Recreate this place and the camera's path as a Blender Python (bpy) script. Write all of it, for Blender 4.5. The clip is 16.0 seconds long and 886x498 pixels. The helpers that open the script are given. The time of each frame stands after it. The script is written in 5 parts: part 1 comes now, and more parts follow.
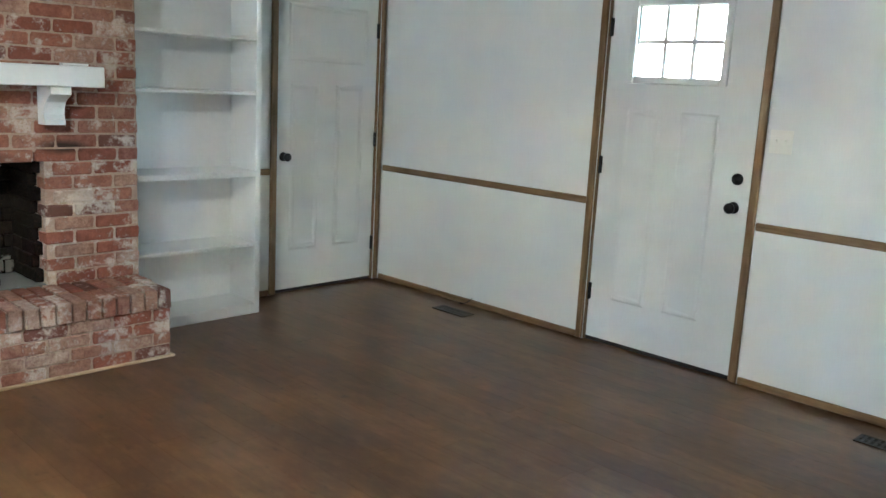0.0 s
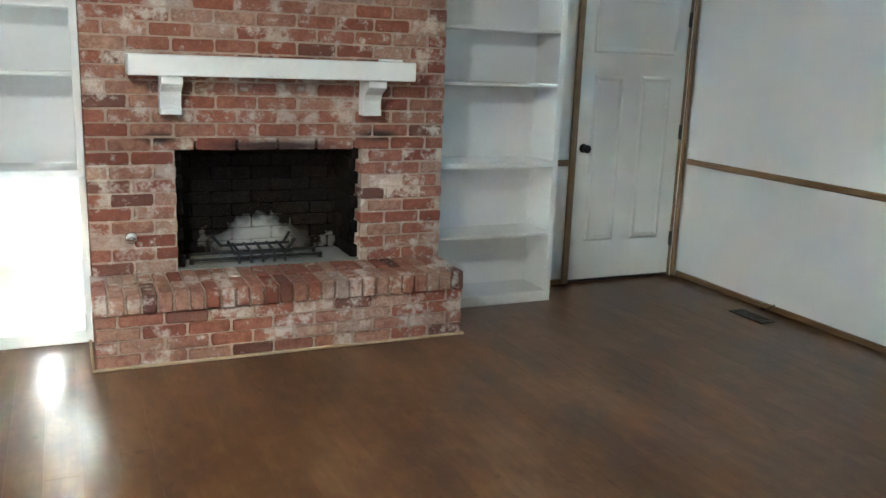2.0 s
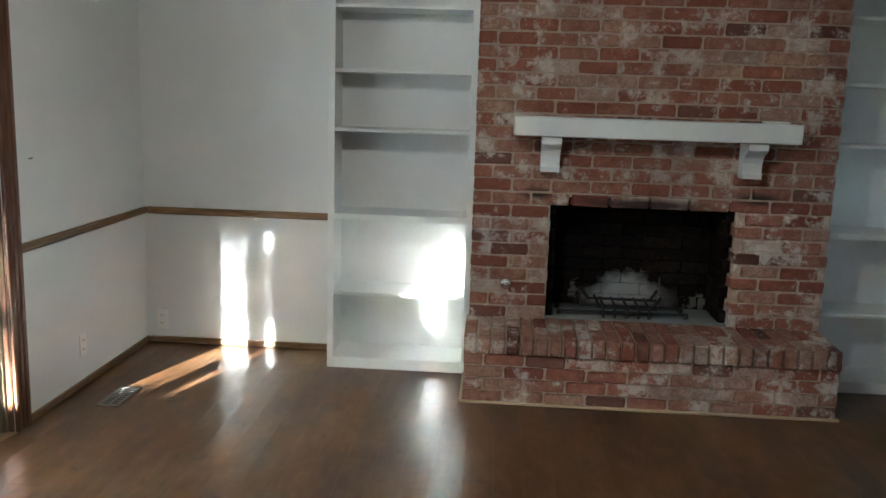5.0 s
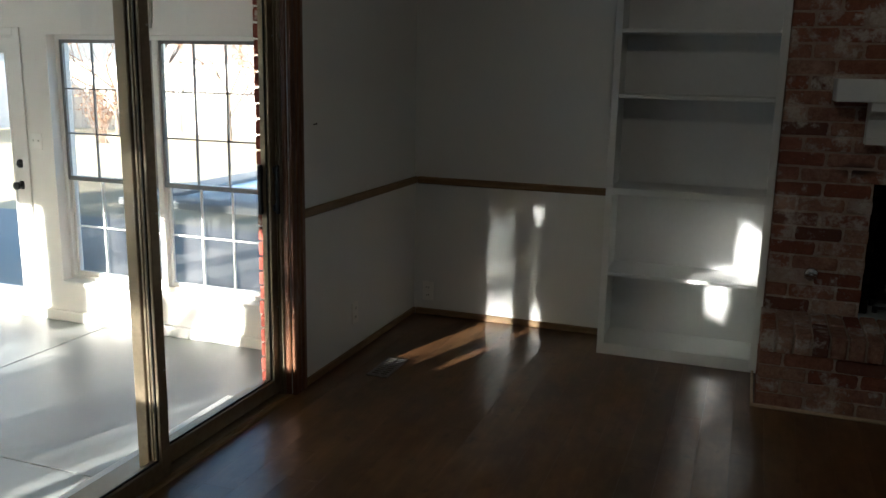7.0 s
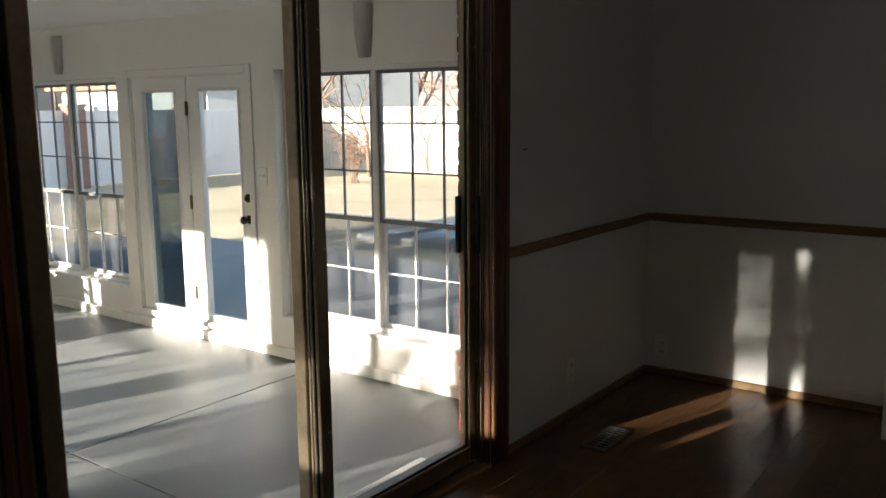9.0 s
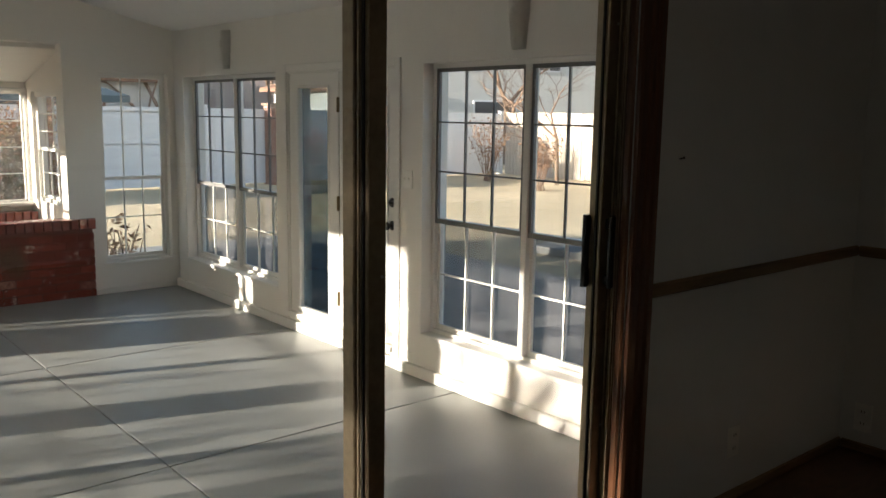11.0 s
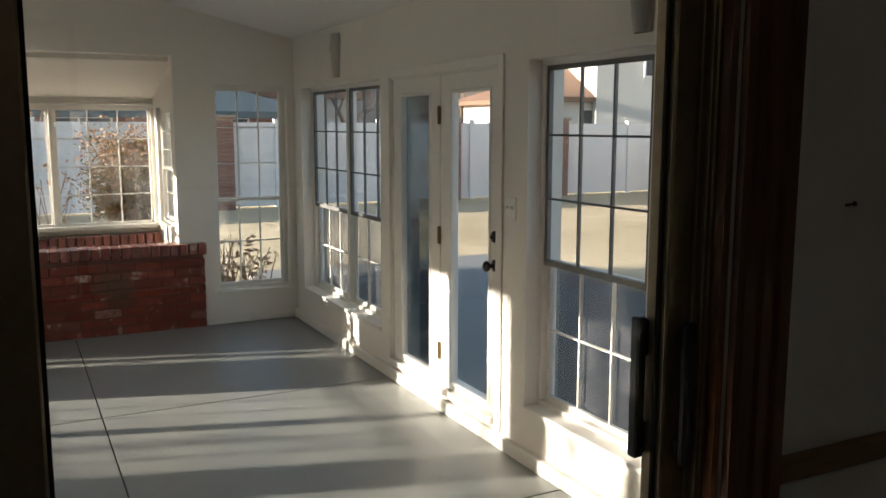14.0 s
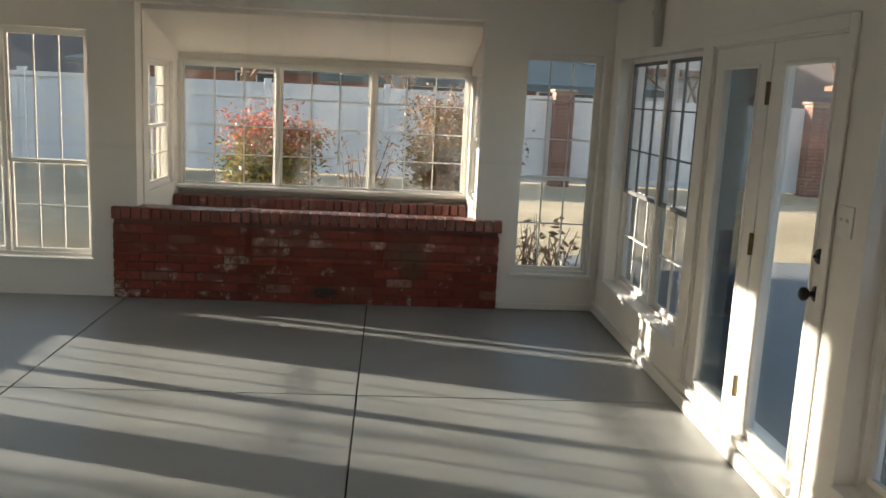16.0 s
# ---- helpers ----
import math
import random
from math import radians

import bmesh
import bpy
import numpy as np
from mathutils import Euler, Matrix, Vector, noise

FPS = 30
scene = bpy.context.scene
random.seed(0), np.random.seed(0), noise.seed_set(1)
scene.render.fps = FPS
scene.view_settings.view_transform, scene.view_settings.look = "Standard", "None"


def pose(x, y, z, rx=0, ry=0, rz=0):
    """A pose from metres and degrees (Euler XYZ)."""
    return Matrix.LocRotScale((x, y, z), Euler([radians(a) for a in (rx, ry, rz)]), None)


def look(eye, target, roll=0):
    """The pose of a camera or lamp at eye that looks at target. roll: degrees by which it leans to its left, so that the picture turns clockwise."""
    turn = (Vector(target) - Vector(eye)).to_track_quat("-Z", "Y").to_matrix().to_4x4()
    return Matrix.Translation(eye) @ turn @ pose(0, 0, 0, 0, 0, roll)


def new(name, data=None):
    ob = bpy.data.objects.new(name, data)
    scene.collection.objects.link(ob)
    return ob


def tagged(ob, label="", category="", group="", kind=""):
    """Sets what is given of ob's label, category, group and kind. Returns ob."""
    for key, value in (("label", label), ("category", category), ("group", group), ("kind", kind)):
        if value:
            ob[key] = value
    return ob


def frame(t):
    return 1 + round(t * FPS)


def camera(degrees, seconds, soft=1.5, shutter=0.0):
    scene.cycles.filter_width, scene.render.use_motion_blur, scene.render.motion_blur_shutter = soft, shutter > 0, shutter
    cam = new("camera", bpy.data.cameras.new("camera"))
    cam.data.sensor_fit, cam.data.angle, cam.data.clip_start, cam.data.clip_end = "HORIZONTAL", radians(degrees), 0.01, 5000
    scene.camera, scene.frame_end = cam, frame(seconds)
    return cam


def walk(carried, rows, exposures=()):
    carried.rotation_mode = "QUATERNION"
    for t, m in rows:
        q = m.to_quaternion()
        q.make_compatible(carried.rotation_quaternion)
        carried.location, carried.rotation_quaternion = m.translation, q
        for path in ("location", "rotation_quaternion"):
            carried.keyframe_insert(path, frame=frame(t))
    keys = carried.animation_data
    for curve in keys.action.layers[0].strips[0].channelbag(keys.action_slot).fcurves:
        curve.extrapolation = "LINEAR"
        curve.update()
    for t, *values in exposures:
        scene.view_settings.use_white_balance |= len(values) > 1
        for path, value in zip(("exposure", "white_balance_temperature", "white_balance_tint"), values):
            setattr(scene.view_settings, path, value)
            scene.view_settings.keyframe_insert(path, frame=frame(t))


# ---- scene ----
cam = camera(54.9, 16.0)
PATH = [
    (0, (1.783, -4.767, 1.482), (3.191, -3.399, 1.1), 3.0),
    (0.5, (1.802, -4.773, 1.486), (3.077, -3.283, 1.091), 3.1),
    (1, (1.818, -4.809, 1.489), (2.942, -3.204, 1.091), 3.1),
    (1.5, (1.874, -4.852, 1.517), (2.77, -3.118, 1.079), 2.8),
    (2, (1.911, -4.886, 1.497), (2.71, -3.105, 1.062), 2.1),
    (2.5, (1.926, -4.911, 1.491), (2.615, -3.071, 1.114), 1.8),
    (3, (1.948, -4.979, 1.481), (2.465, -3.075, 1.158), 1.9),
    (3.5, (1.981, -5.04, 1.479), (2.397, -3.111, 1.149), 2.2),
    (4, (2.011, -5.054, 1.495), (2.398, -3.121, 1.159), 1.9),
    (4.5, (2.071, -5.035, 1.498), (2.282, -3.075, 1.159), 1.5),
    (5, (2.127, -4.996, 1.556), (2.006, -3.031, 1.204), 1.8),
    (5.2, (2.123, -4.985, 1.567), (1.892, -3.032, 1.201), 1.9),
    (7.3, (1.87, -4.605, 1.477), (1.091, -2.814, 1.046), 0.6),
    (7.5, (1.88, -4.521, 1.485), (1.004, -2.778, 1.043), 0.2),
    (8, (1.911, -4.387, 1.458), (0.88, -2.735, 1.003), -0.0),
    (8.5, (1.866, -4.289, 1.398), (0.773, -2.668, 0.975), -0.5),
    (9, (1.733, -4.129, 1.379), (0.561, -2.541, 1.055), -0.5),
    (9.5, (1.688, -4.039, 1.346), (0.507, -2.459, 1.012), -0.6),
    (10, (1.631, -3.888, 1.364), (0.376, -2.369, 1.022), -0.5),
    (10.2, (1.6, -3.797, 1.359), (0.282, -2.331, 1.023), 0.1),
    (12.3, (1.266, -3.03, 1.312), (-0.342, -1.881, 1.008), -0.1),
    (12.5, (1.194, -2.957, 1.308), (-0.42, -1.818, 0.997), -0.0),
    (13, (1.046, -2.786, 1.332), (-0.617, -1.714, 1.041), -0.2),
    (13.5, (0.944, -2.592, 1.346), (-0.74, -1.553, 1.051), -0.4),
    (14, (0.864, -2.369, 1.335), (-0.9, -1.47, 1.051), 0.1),
    (14.5, (0.72, -2.222, 1.335), (-1.115, -1.498, 1.006), 0.2),
    (15, (0.518, -2.097, 1.357), (-1.376, -1.535, 1.046), -0.6),
    (15.5, (0.385, -1.981, 1.336), (-1.554, -1.603, 1.022), -0.4),
    (16, (0.279, -1.85, 1.319), (-1.685, -1.714, 0.966), 2.8),
]
walk(cam, [(t, look(eye, target, roll)) for t, eye, target, roll in PATH],
     [(0.0, 6.95, 5280, 3), (0.5, 6.88, 5280, 3), (1.1, 7.2, 5280, 3), (1.6, 7.25, 5280, 3), (2.0, 6.85, 5280, 3), (2.5, 6.65, 5280, 3), (3.5, 6.2, 5280, 3), (4.2, 5.95, 5280, 3), (5.2, 5.55, 5300, 4), (7.3, 2.75, 5750, 6), (8.5, 2.4, 6000, 8), (10.2, 1.95, 6350, 10), (16.0, 1.72, 6500, 10)])

# ---- light ----
SUN_DIR = Vector((0.2945, 0.95, -0.187)).normalized()   # the way the sunlight travels
SUN_EL, SUN_AZ = radians(10.6), math.atan2(-0.2945, -0.95)
world = bpy.data.worlds.new("world")
scene.world = world
world.use_nodes = True
wn = world.node_tree
sky = wn.nodes.new("ShaderNodeTexSky")
sky.sky_type, sky.sun_disc = "NISHITA", False
sky.sun_elevation, sky.sun_rotation = SUN_EL, SUN_AZ
wn.links.new(sky.outputs[0], wn.nodes["Background"].inputs[0])
wn.nodes["Background"].inputs[1].default_value = 0.10
sun = new("sun", bpy.data.lights.new("sun", "SUN"))
sun.data.energy, sun.data.angle, sun.data.color = 5.0, radians(0.6), (1.0, 0.90, 0.76)
sun.matrix_world = look((0, 0, 20), Vector((0, 0, 20)) + SUN_DIR)


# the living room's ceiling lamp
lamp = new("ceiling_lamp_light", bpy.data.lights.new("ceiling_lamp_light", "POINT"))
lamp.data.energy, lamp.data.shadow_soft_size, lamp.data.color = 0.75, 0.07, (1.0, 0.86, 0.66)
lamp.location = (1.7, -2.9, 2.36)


# ---- materials ----
def nodes(name):
    m = bpy.data.materials.new(name)
    m.use_nodes = True
    nt = m.node_tree
    return m, nt, nt.nodes["Principled BSDF"]


def add(nt, kind, **values):
    n = nt.nodes.new("ShaderNode" + kind)
    for k, v in values.items():
        n.inputs[k.replace("_", " ")].default_value = v
    return n


def ramp(nt, src, stops):
    r = nt.nodes.new("ShaderNodeValToRGB")
    el = r.color_ramp.elements
    el[0].position, el[0].color = stops[0][0], (*stops[0][1], 1)
    el[1].position, el[1].color = stops[-1][0], (*stops[-1][1], 1)
    for p, c in stops[1:-1]:
        e = el.new(p)
        e.color = (*c, 1)
    nt.links.new(src, r.inputs[0])
    return r.outputs[0]


def mixed(nt, fac, a, b, mode="MIX"):
    n = nt.nodes.new("ShaderNodeMix")
    n.data_type, n.blend_type = "RGBA", mode
    for sock, v in ((n.inputs[0], fac), (n.inputs[6], a), (n.inputs[7], b)):
        if isinstance(v, bpy.types.NodeSocket):
            nt.links.new(v, sock)
        else:
            sock.default_value = v if not isinstance(v, tuple) else (*v, 1)[:4]
    return n.outputs[2]


def position(nt, scale=(1, 1, 1), obj=False):
    c = nt.nodes.new("ShaderNodeTexCoord") if obj else nt.nodes.new("ShaderNodeNewGeometry")
    mp = nt.nodes.new("ShaderNodeMapping")
    mp.inputs["Scale"].default_value = scale
    nt.links.new(c.outputs["Object" if obj else "Position"], mp.inputs[0])
    return mp.outputs[0]


def noisy(nt, vec, scale, detail=4, rough=0.55):
    n = add(nt, "TexNoise", Scale=scale, Detail=detail, Roughness=rough)
    nt.links.new(vec, n.inputs["Vector"])
    return n.outputs["Fac"]


def bump(nt, src, bsdf, strength=0.2, dist=0.01):
    b = add(nt, "Bump", Strength=strength, Distance=dist)
    nt.links.new(src, b.inputs["Height"])
    nt.links.new(b.outputs[0], bsdf.inputs["Normal"])


def painted(name, colour, rough=0.5, grain=60.0, vary=0.06, relief=0.06, streak=(1, 1, 1)):
    """Paint with slow blotches and a fine roller or brush grain."""
    m, nt, b = nodes(name)
    p = position(nt, streak)
    big, fine = noisy(nt, p, 1.3, 3), noisy(nt, p, grain, 3)
    lo = tuple(c * (1 - vary) for c in colour)
    col = ramp(nt, big, [(0.3, lo), (0.7, colour)])
    col = mixed(nt, 0.25, col, ramp(nt, fine, [(0.35, tuple(c * 0.9 for c in colour)), (0.65, colour)]))
    nt.links.new(col, b.inputs["Base Color"])
    r = add(nt, "MapRange")
    nt.links.new(big, r.inputs[0])
    r.inputs[3].default_value, r.inputs[4].default_value = rough * 0.85, min(1, rough * 1.15)
    nt.links.new(r.outputs[0], b.inputs["Roughness"])
    bump(nt, fine, b, relief, 0.004)
    return m


def wooden(name, dark, light, axis=2, rough=0.45, relief=0.1):
    """Wood with grain stretched along one axis."""
    m, nt, b = nodes(name)
    sc = [14, 14, 14]
    sc[axis] = 0.9
    p = position(nt, tuple(sc))
    grain, blot = noisy(nt, p, 3.0, 6, 0.65), noisy(nt, position(nt), 2.2, 3)
    col = ramp(nt, grain, [(0.3, dark), (0.72, light)])
    col = mixed(nt, ramp(nt, blot, [(0.35, (0, 0, 0)), (0.75, (0.5, 0.5, 0.5))]), col, dark)
    nt.links.new(col, b.inputs["Base Color"])
    r = add(nt, "MapRange")
    nt.links.new(blot, r.inputs[0])
    r.inputs[3].default_value, r.inputs[4].default_value = rough * 0.97, rough * 1.15
    nt.links.new(r.outputs[0], b.inputs["Roughness"])
    b.inputs["Specular IOR Level"].default_value = 0.4
    bump(nt, grain, b, relief, 0.003)
    return m


def hardwood():
    """Satin-finished dark planks: faint grain, cloudy stain, small pale scuffs."""
    m, nt, b = nodes("floor_plank")
    grain = noisy(nt, position(nt, (11, 0.8, 1)), 3.5, 6, 0.6)
    cloud, mid = noisy(nt, position(nt, (1.6, 0.8, 1)), 1.7, 5, 0.62), noisy(nt, position(nt, (2.2, 1.0, 1)), 6.5, 5, 0.65)
    col = ramp(nt, cloud, [(0.30, (0.070, 0.031, 0.013)), (0.52, (0.128, 0.061, 0.025)), (0.70, (0.205, 0.112, 0.052))])
    col = mixed(nt, ramp(nt, grain, [(0.35, (0.34, 0.34, 0.34)), (0.65, (0, 0, 0))]), col, (0.062, 0.029, 0.013))
    col = mixed(nt, ramp(nt, mid, [(0.48, (0, 0, 0)), (0.74, (0.5, 0.5, 0.5))]), col, (0.215, 0.122, 0.062))
    scuff = noisy(nt, position(nt, (3.0, 1.3, 1)), 15.0, 4, 0.6)
    col = mixed(nt, ramp(nt, scuff, [(0.70, (0, 0, 0)), (0.80, (0.35, 0.35, 0.35))]), col, (0.28, 0.18, 0.11))
    knot = noisy(nt, position(nt, (2.4, 1.2, 1)), 9.0, 2, 0.5)
    col = mixed(nt, ramp(nt, knot, [(0.26, (0.6, 0.6, 0.6)), (0.36, (0, 0, 0))]), col, (0.040, 0.019, 0.009))
    o = nt.nodes.new("ShaderNodeObjectInfo")
    col = mixed(nt, 1.0, col, ramp(nt, o.outputs["Random"], [(0.0, (0.88, 0.87, 0.86)), (0.5, (1.0, 1.0, 1.0)), (1.0, (1.12, 1.1, 1.06))]), "MULTIPLY")
    nt.links.new(col, b.inputs["Base Color"])
    r = add(nt, "MapRange")
    nt.links.new(mid, r.inputs[0])
    r.inputs[3].default_value, r.inputs[4].default_value = 0.285, 0.305
    nt.links.new(r.outputs[0], b.inputs["Roughness"])
    b.inputs["Specular IOR Level"].default_value = 0.42
    return m


def blob(nt, centre, scale, wobble=0.5, freq=6.0):
    """1 inside an uneven blob round a place, 0 outside: for stains of their own shape."""
    g = nt.nodes.new("ShaderNodeNewGeometry")
    mp = nt.nodes.new("ShaderNodeMapping")
    mp.vector_type = "POINT"
    mp.inputs["Scale"].default_value = [1 / v for v in scale]
    mp.inputs["Location"].default_value = [-c / v for c, v in zip(centre, scale)]
    nt.links.new(g.outputs["Position"], mp.inputs[0])
    ln = nt.nodes.new("ShaderNodeVectorMath")
    ln.operation = "LENGTH"
    nt.links.new(mp.outputs[0], ln.inputs[0])
    n = noisy(nt, g.outputs["Position"], freq, 4)
    ma = nt.nodes.new("ShaderNodeMath")
    ma.operation = "MULTIPLY_ADD"
    nt.links.new(n, ma.inputs[0])
    ma.inputs[1].default_value = wobble
    nt.links.new(ln.outputs["Value"], ma.inputs[2])
    return ramp(nt, ma.outputs[0], [(0.55 + wobble / 2 - 0.25, (1, 1, 1)), (1.0 + wobble / 2 - 0.2, (0, 0, 0))])


def bricky(name, tones, pale=0.35, stains=(), rough=0.9, shine=0.25):
    """Fired clay: each brick its own tone, with pale mortar smears and pits. stains: (blob, colour) pairs."""
    m, nt, b = nodes(name)
    o = nt.nodes.new("ShaderNodeObjectInfo")
    base = ramp(nt, o.outputs["Random"], tones)
    p = position(nt)
    n1, n2, n3, n4 = noisy(nt, p, 7, 4, 0.6), noisy(nt, p, 30, 5, 0.75), noisy(nt, p, 140, 3), noisy(nt, p, 2.5, 2)
    base = mixed(nt, ramp(nt, n2, [(0.35, (0, 0, 0)), (0.66, (0.7, 0.7, 0.7))]), base, tuple(c * 0.6 for c in tones[0][1]))
    smear, shift = nt.nodes.new("ShaderNodeMath"), nt.nodes.new("ShaderNodeMath")
    shift.operation, smear.operation = "MULTIPLY_ADD", "ADD"
    nt.links.new(o.outputs["Random"], shift.inputs[0])      # some bricks are smeared far more than others
    shift.inputs[1].default_value = 0.0
    w = nt.nodes.new("ShaderNodeTexWhiteNoise")
    w.noise_dimensions = "1D"
    nt.links.new(o.outputs["Random"], w.inputs["W"])
    nt.links.new(w.outputs["Value"], shift.inputs[0])
    shift.inputs[1].default_value = 0.22
    nt.links.new(n1, shift.inputs[2])
    half = nt.nodes.new("ShaderNodeMath")
    half.operation = "MULTIPLY"
    half.inputs[1].default_value = 0.8
    nt.links.new(n2, half.inputs[0])
    nt.links.new(shift.outputs[0], smear.inputs[0])
    nt.links.new(half.outputs[0], smear.inputs[1])
    lower = nt.nodes.new("ShaderNodeMath")
    lower.operation = "MULTIPLY"
    lower.inputs[1].default_value = 0.6
    nt.links.new(smear.outputs[0], lower.inputs[0])
    lo = 0.6 * (1.34 - 0.26 * pale)
    f = ramp(nt, lower.outputs[0], [(lo - 0.045, (0, 0, 0)), (lo + 0.05, (0.8, 0.8, 0.8))])
    col = mixed(nt, f, base, (0.66, 0.59, 0.52))
    col = mixed(nt, ramp(nt, n4, [(0.35, (0.38, 0.38, 0.38)), (0.62, (0, 0, 0))]), col, tuple(c * 0.75 for c in tones[0][1]))
    col = mixed(nt, ramp(nt, n3, [(0.28, (0.5, 0.5, 0.5)), (0.42, (0, 0, 0))]), col, (0.09, 0.045, 0.035))
    for where, colour in stains:
        col = mixed(nt, blob(nt, *where), col, colour)
    nt.links.new(col, b.inputs["Base Color"])
    b.inputs["Roughness"].default_value = rough
    b.inputs["Specular IOR Level"].default_value = shine
    bump(nt, n2, b, 0.9, 0.009)
    return m


def metal(name, colour, rough=0.4, metallic=1.0):
    m, nt, b = nodes(name)
    n = noisy(nt, position(nt), 45, 4)
    nt.links.new(ramp(nt, n, [(0.3, tuple(c * 0.75 for c in colour)), (0.7, colour)]), b.inputs["Base Color"])
    b.inputs["Metallic"].default_value, b.inputs["Roughness"].default_value = metallic, rough
    bump(nt, n, b, 0.04, 0.002)
    return m


def glassy(name, tint=(1, 1, 1), dust=0.0):
    """Thin clear glass: passes light straight, mirrors more at a slant."""
    m, nt, b = nodes(name)
    nt.nodes.remove(b)
    out = nt.nodes["Material Output"]
    tr, gl, lw = add(nt, "BsdfTransparent"), add(nt, "BsdfGlossy", Roughness=0.0), add(nt, "LayerWeight", Blend=0.5)
    tr.inputs[0].default_value = (*tint, 1)
    pw, sc, ad = (nt.nodes.new("ShaderNodeMath") for _ in range(3))
    pw.operation, sc.operation, ad.operation = "POWER", "MULTIPLY", "ADD"
    nt.links.new(lw.outputs["Facing"], pw.inputs[0])
    pw.inputs[1].default_value, sc.inputs[1].default_value, ad.inputs[1].default_value = 5.0, 0.8, 0.035
    nt.links.new(pw.outputs[0], sc.inputs[0])
    nt.links.new(sc.outputs[0], ad.inputs[0])
    mx = nt.nodes.new("ShaderNodeMixShader")
    nt.links.new(ad.outputs[0], mx.inputs[0])
    nt.links.new(tr.outputs[0], mx.inputs[1])
    nt.links.new(gl.outputs[0], mx.inputs[2])
    last = mx
    if dust:                          # dried haze in uneven patches
        tl, last = add(nt, "BsdfTranslucent"), nt.nodes.new("ShaderNodeMixShader")
        tl.inputs[0].default_value = (0.8, 0.8, 0.8, 1)
        n = noisy(nt, position(nt, (1, 1, 1.6)), 2.6, 5, 0.6)
        nt.links.new(ramp(nt, n, [(0.42, (0.0, 0.0, 0.0)), (0.75, (dust, dust, dust))]), last.inputs[0])
        nt.links.new(mx.outputs[0], last.inputs[1])
        nt.links.new(tl.outputs[0], last.inputs[2])
    nt.links.new(last.outputs[0], out.inputs[0])
    return m


def meshy(name, colour, open_part):
    """Fine woven mesh, mostly open."""
    m, nt, b = nodes(name)
    tr, mx = add(nt, "BsdfTransparent"), nt.nodes.new("ShaderNodeMixShader")
    b.inputs["Base Color"].default_value = (*colour, 1)
    b.inputs["Roughness"].default_value = 0.8
    mx.inputs[0].default_value = 1 - open_part
    nt.links.new(tr.outputs[0], mx.inputs[1])
    nt.links.new(b.outputs[0], mx.inputs[2])
    nt.links.new(mx.outputs[0], nt.nodes["Material Output"].inputs[0])
    return m


# upper sashes of the white garden windows: backlit darkness put into the colour
SASHGREY = metal("backlit_sash_grey", (0.21, 0.205, 0.20), 0.5, 0.3)
SCREEN = meshy("screen_sheet", (0.06, 0.06, 0.065), 0.62)
WALL = painted("wall_paint", (0.78, 0.79, 0.78), 0.42, 70, 0.03, 0.08, (3, 3, 0.25))
DADO = painted("dado_paint", (0.74, 0.745, 0.72), 0.42, 70, 0.03, 0.08, (3, 3, 0.25))
WHITE = painted("white_gloss", (0.78, 0.78, 0.77), 0.35, 40, 0.04, 0.04)
DOORP = painted("door_paint", (0.70, 0.71, 0.70), 0.38, 50, 0.04, 0.05, (2, 2, 0.4))
CEIL = painted("ceiling_paint", (0.8, 0.8, 0.79), 0.8, 90, 0.03, 0.25)
SUNWALL = painted("sunroom_paint", (0.80, 0.77, 0.71), 0.6, 55, 0.04, 0.2)
SUNTRIM = painted("sunroom_trim", (0.80, 0.78, 0.73), 0.4, 40, 0.06, 0.06)
TRIM = wooden("oak_trim", (0.13, 0.075, 0.03), (0.30, 0.19, 0.09), 2, 0.4)
TRIMY = wooden("oak_trim_y", (0.13, 0.075, 0.03), (0.30, 0.19, 0.09), 1, 0.4)
TRIMX = wooden("oak_trim_x", (0.13, 0.075, 0.03), (0.30, 0.19, 0.09), 0, 0.4)
DARKTRIM = wooden("stained_casing", (0.08, 0.032, 0.016), (0.19, 0.083, 0.038), 2, 0.3)
PLANK = hardwood()
PALEWOOD = wooden("pale_moulding", (0.42, 0.30, 0.19), (0.60, 0.46, 0.31), 0, 0.5)
BRICK = bricky("old_brick", [(0.0, (0.24, 0.082, 0.055)), (0.22, (0.36, 0.145, 0.09)), (0.5, (0.37, 0.185, 0.125)), (0.70, (0.46, 0.285, 0.205)),
                             (0.86, (0.50, 0.36, 0.28)), (0.90, (0.62, 0.55, 0.47)), (0.925, (0.21, 0.10, 0.075)), (1.0, (0.09, 0.048, 0.04))], 0.86,
               [(((2.35, -0.43, 1.06), (0.16, 0.2, 0.055)), (0.05, 0.032, 0.027)), (((3.50, -0.43, 1.07), (0.20, 0.2, 0.06)), (0.05, 0.032, 0.027)),
                (((2.93, -0.43, 1.02), (0.55, 0.2, 0.055)), (0.06, 0.035, 0.03))])
REDBRICK = bricky("red_brick", [(0.0, (0.20, 0.045, 0.030)), (0.4, (0.30, 0.070, 0.045)), (0.7, (0.37, 0.105, 0.07)), (0.85, (0.26, 0.06, 0.04)), (0.95, (0.20, 0.07, 0.05)), (1.0, (0.45, 0.27, 0.21))], 0.55,
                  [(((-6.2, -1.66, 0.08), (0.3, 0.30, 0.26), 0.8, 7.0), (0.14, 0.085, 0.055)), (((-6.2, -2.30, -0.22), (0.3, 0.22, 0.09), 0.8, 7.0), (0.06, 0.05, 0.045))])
CAPBRICK = bricky("sealed_red_brick", [(0.0, (0.20, 0.045, 0.030)), (0.4, (0.30, 0.070, 0.045)), (0.7, (0.37, 0.105, 0.07)), (1.0, (0.26, 0.06, 0.04))], 0.4, [], 0.16, 0.9)
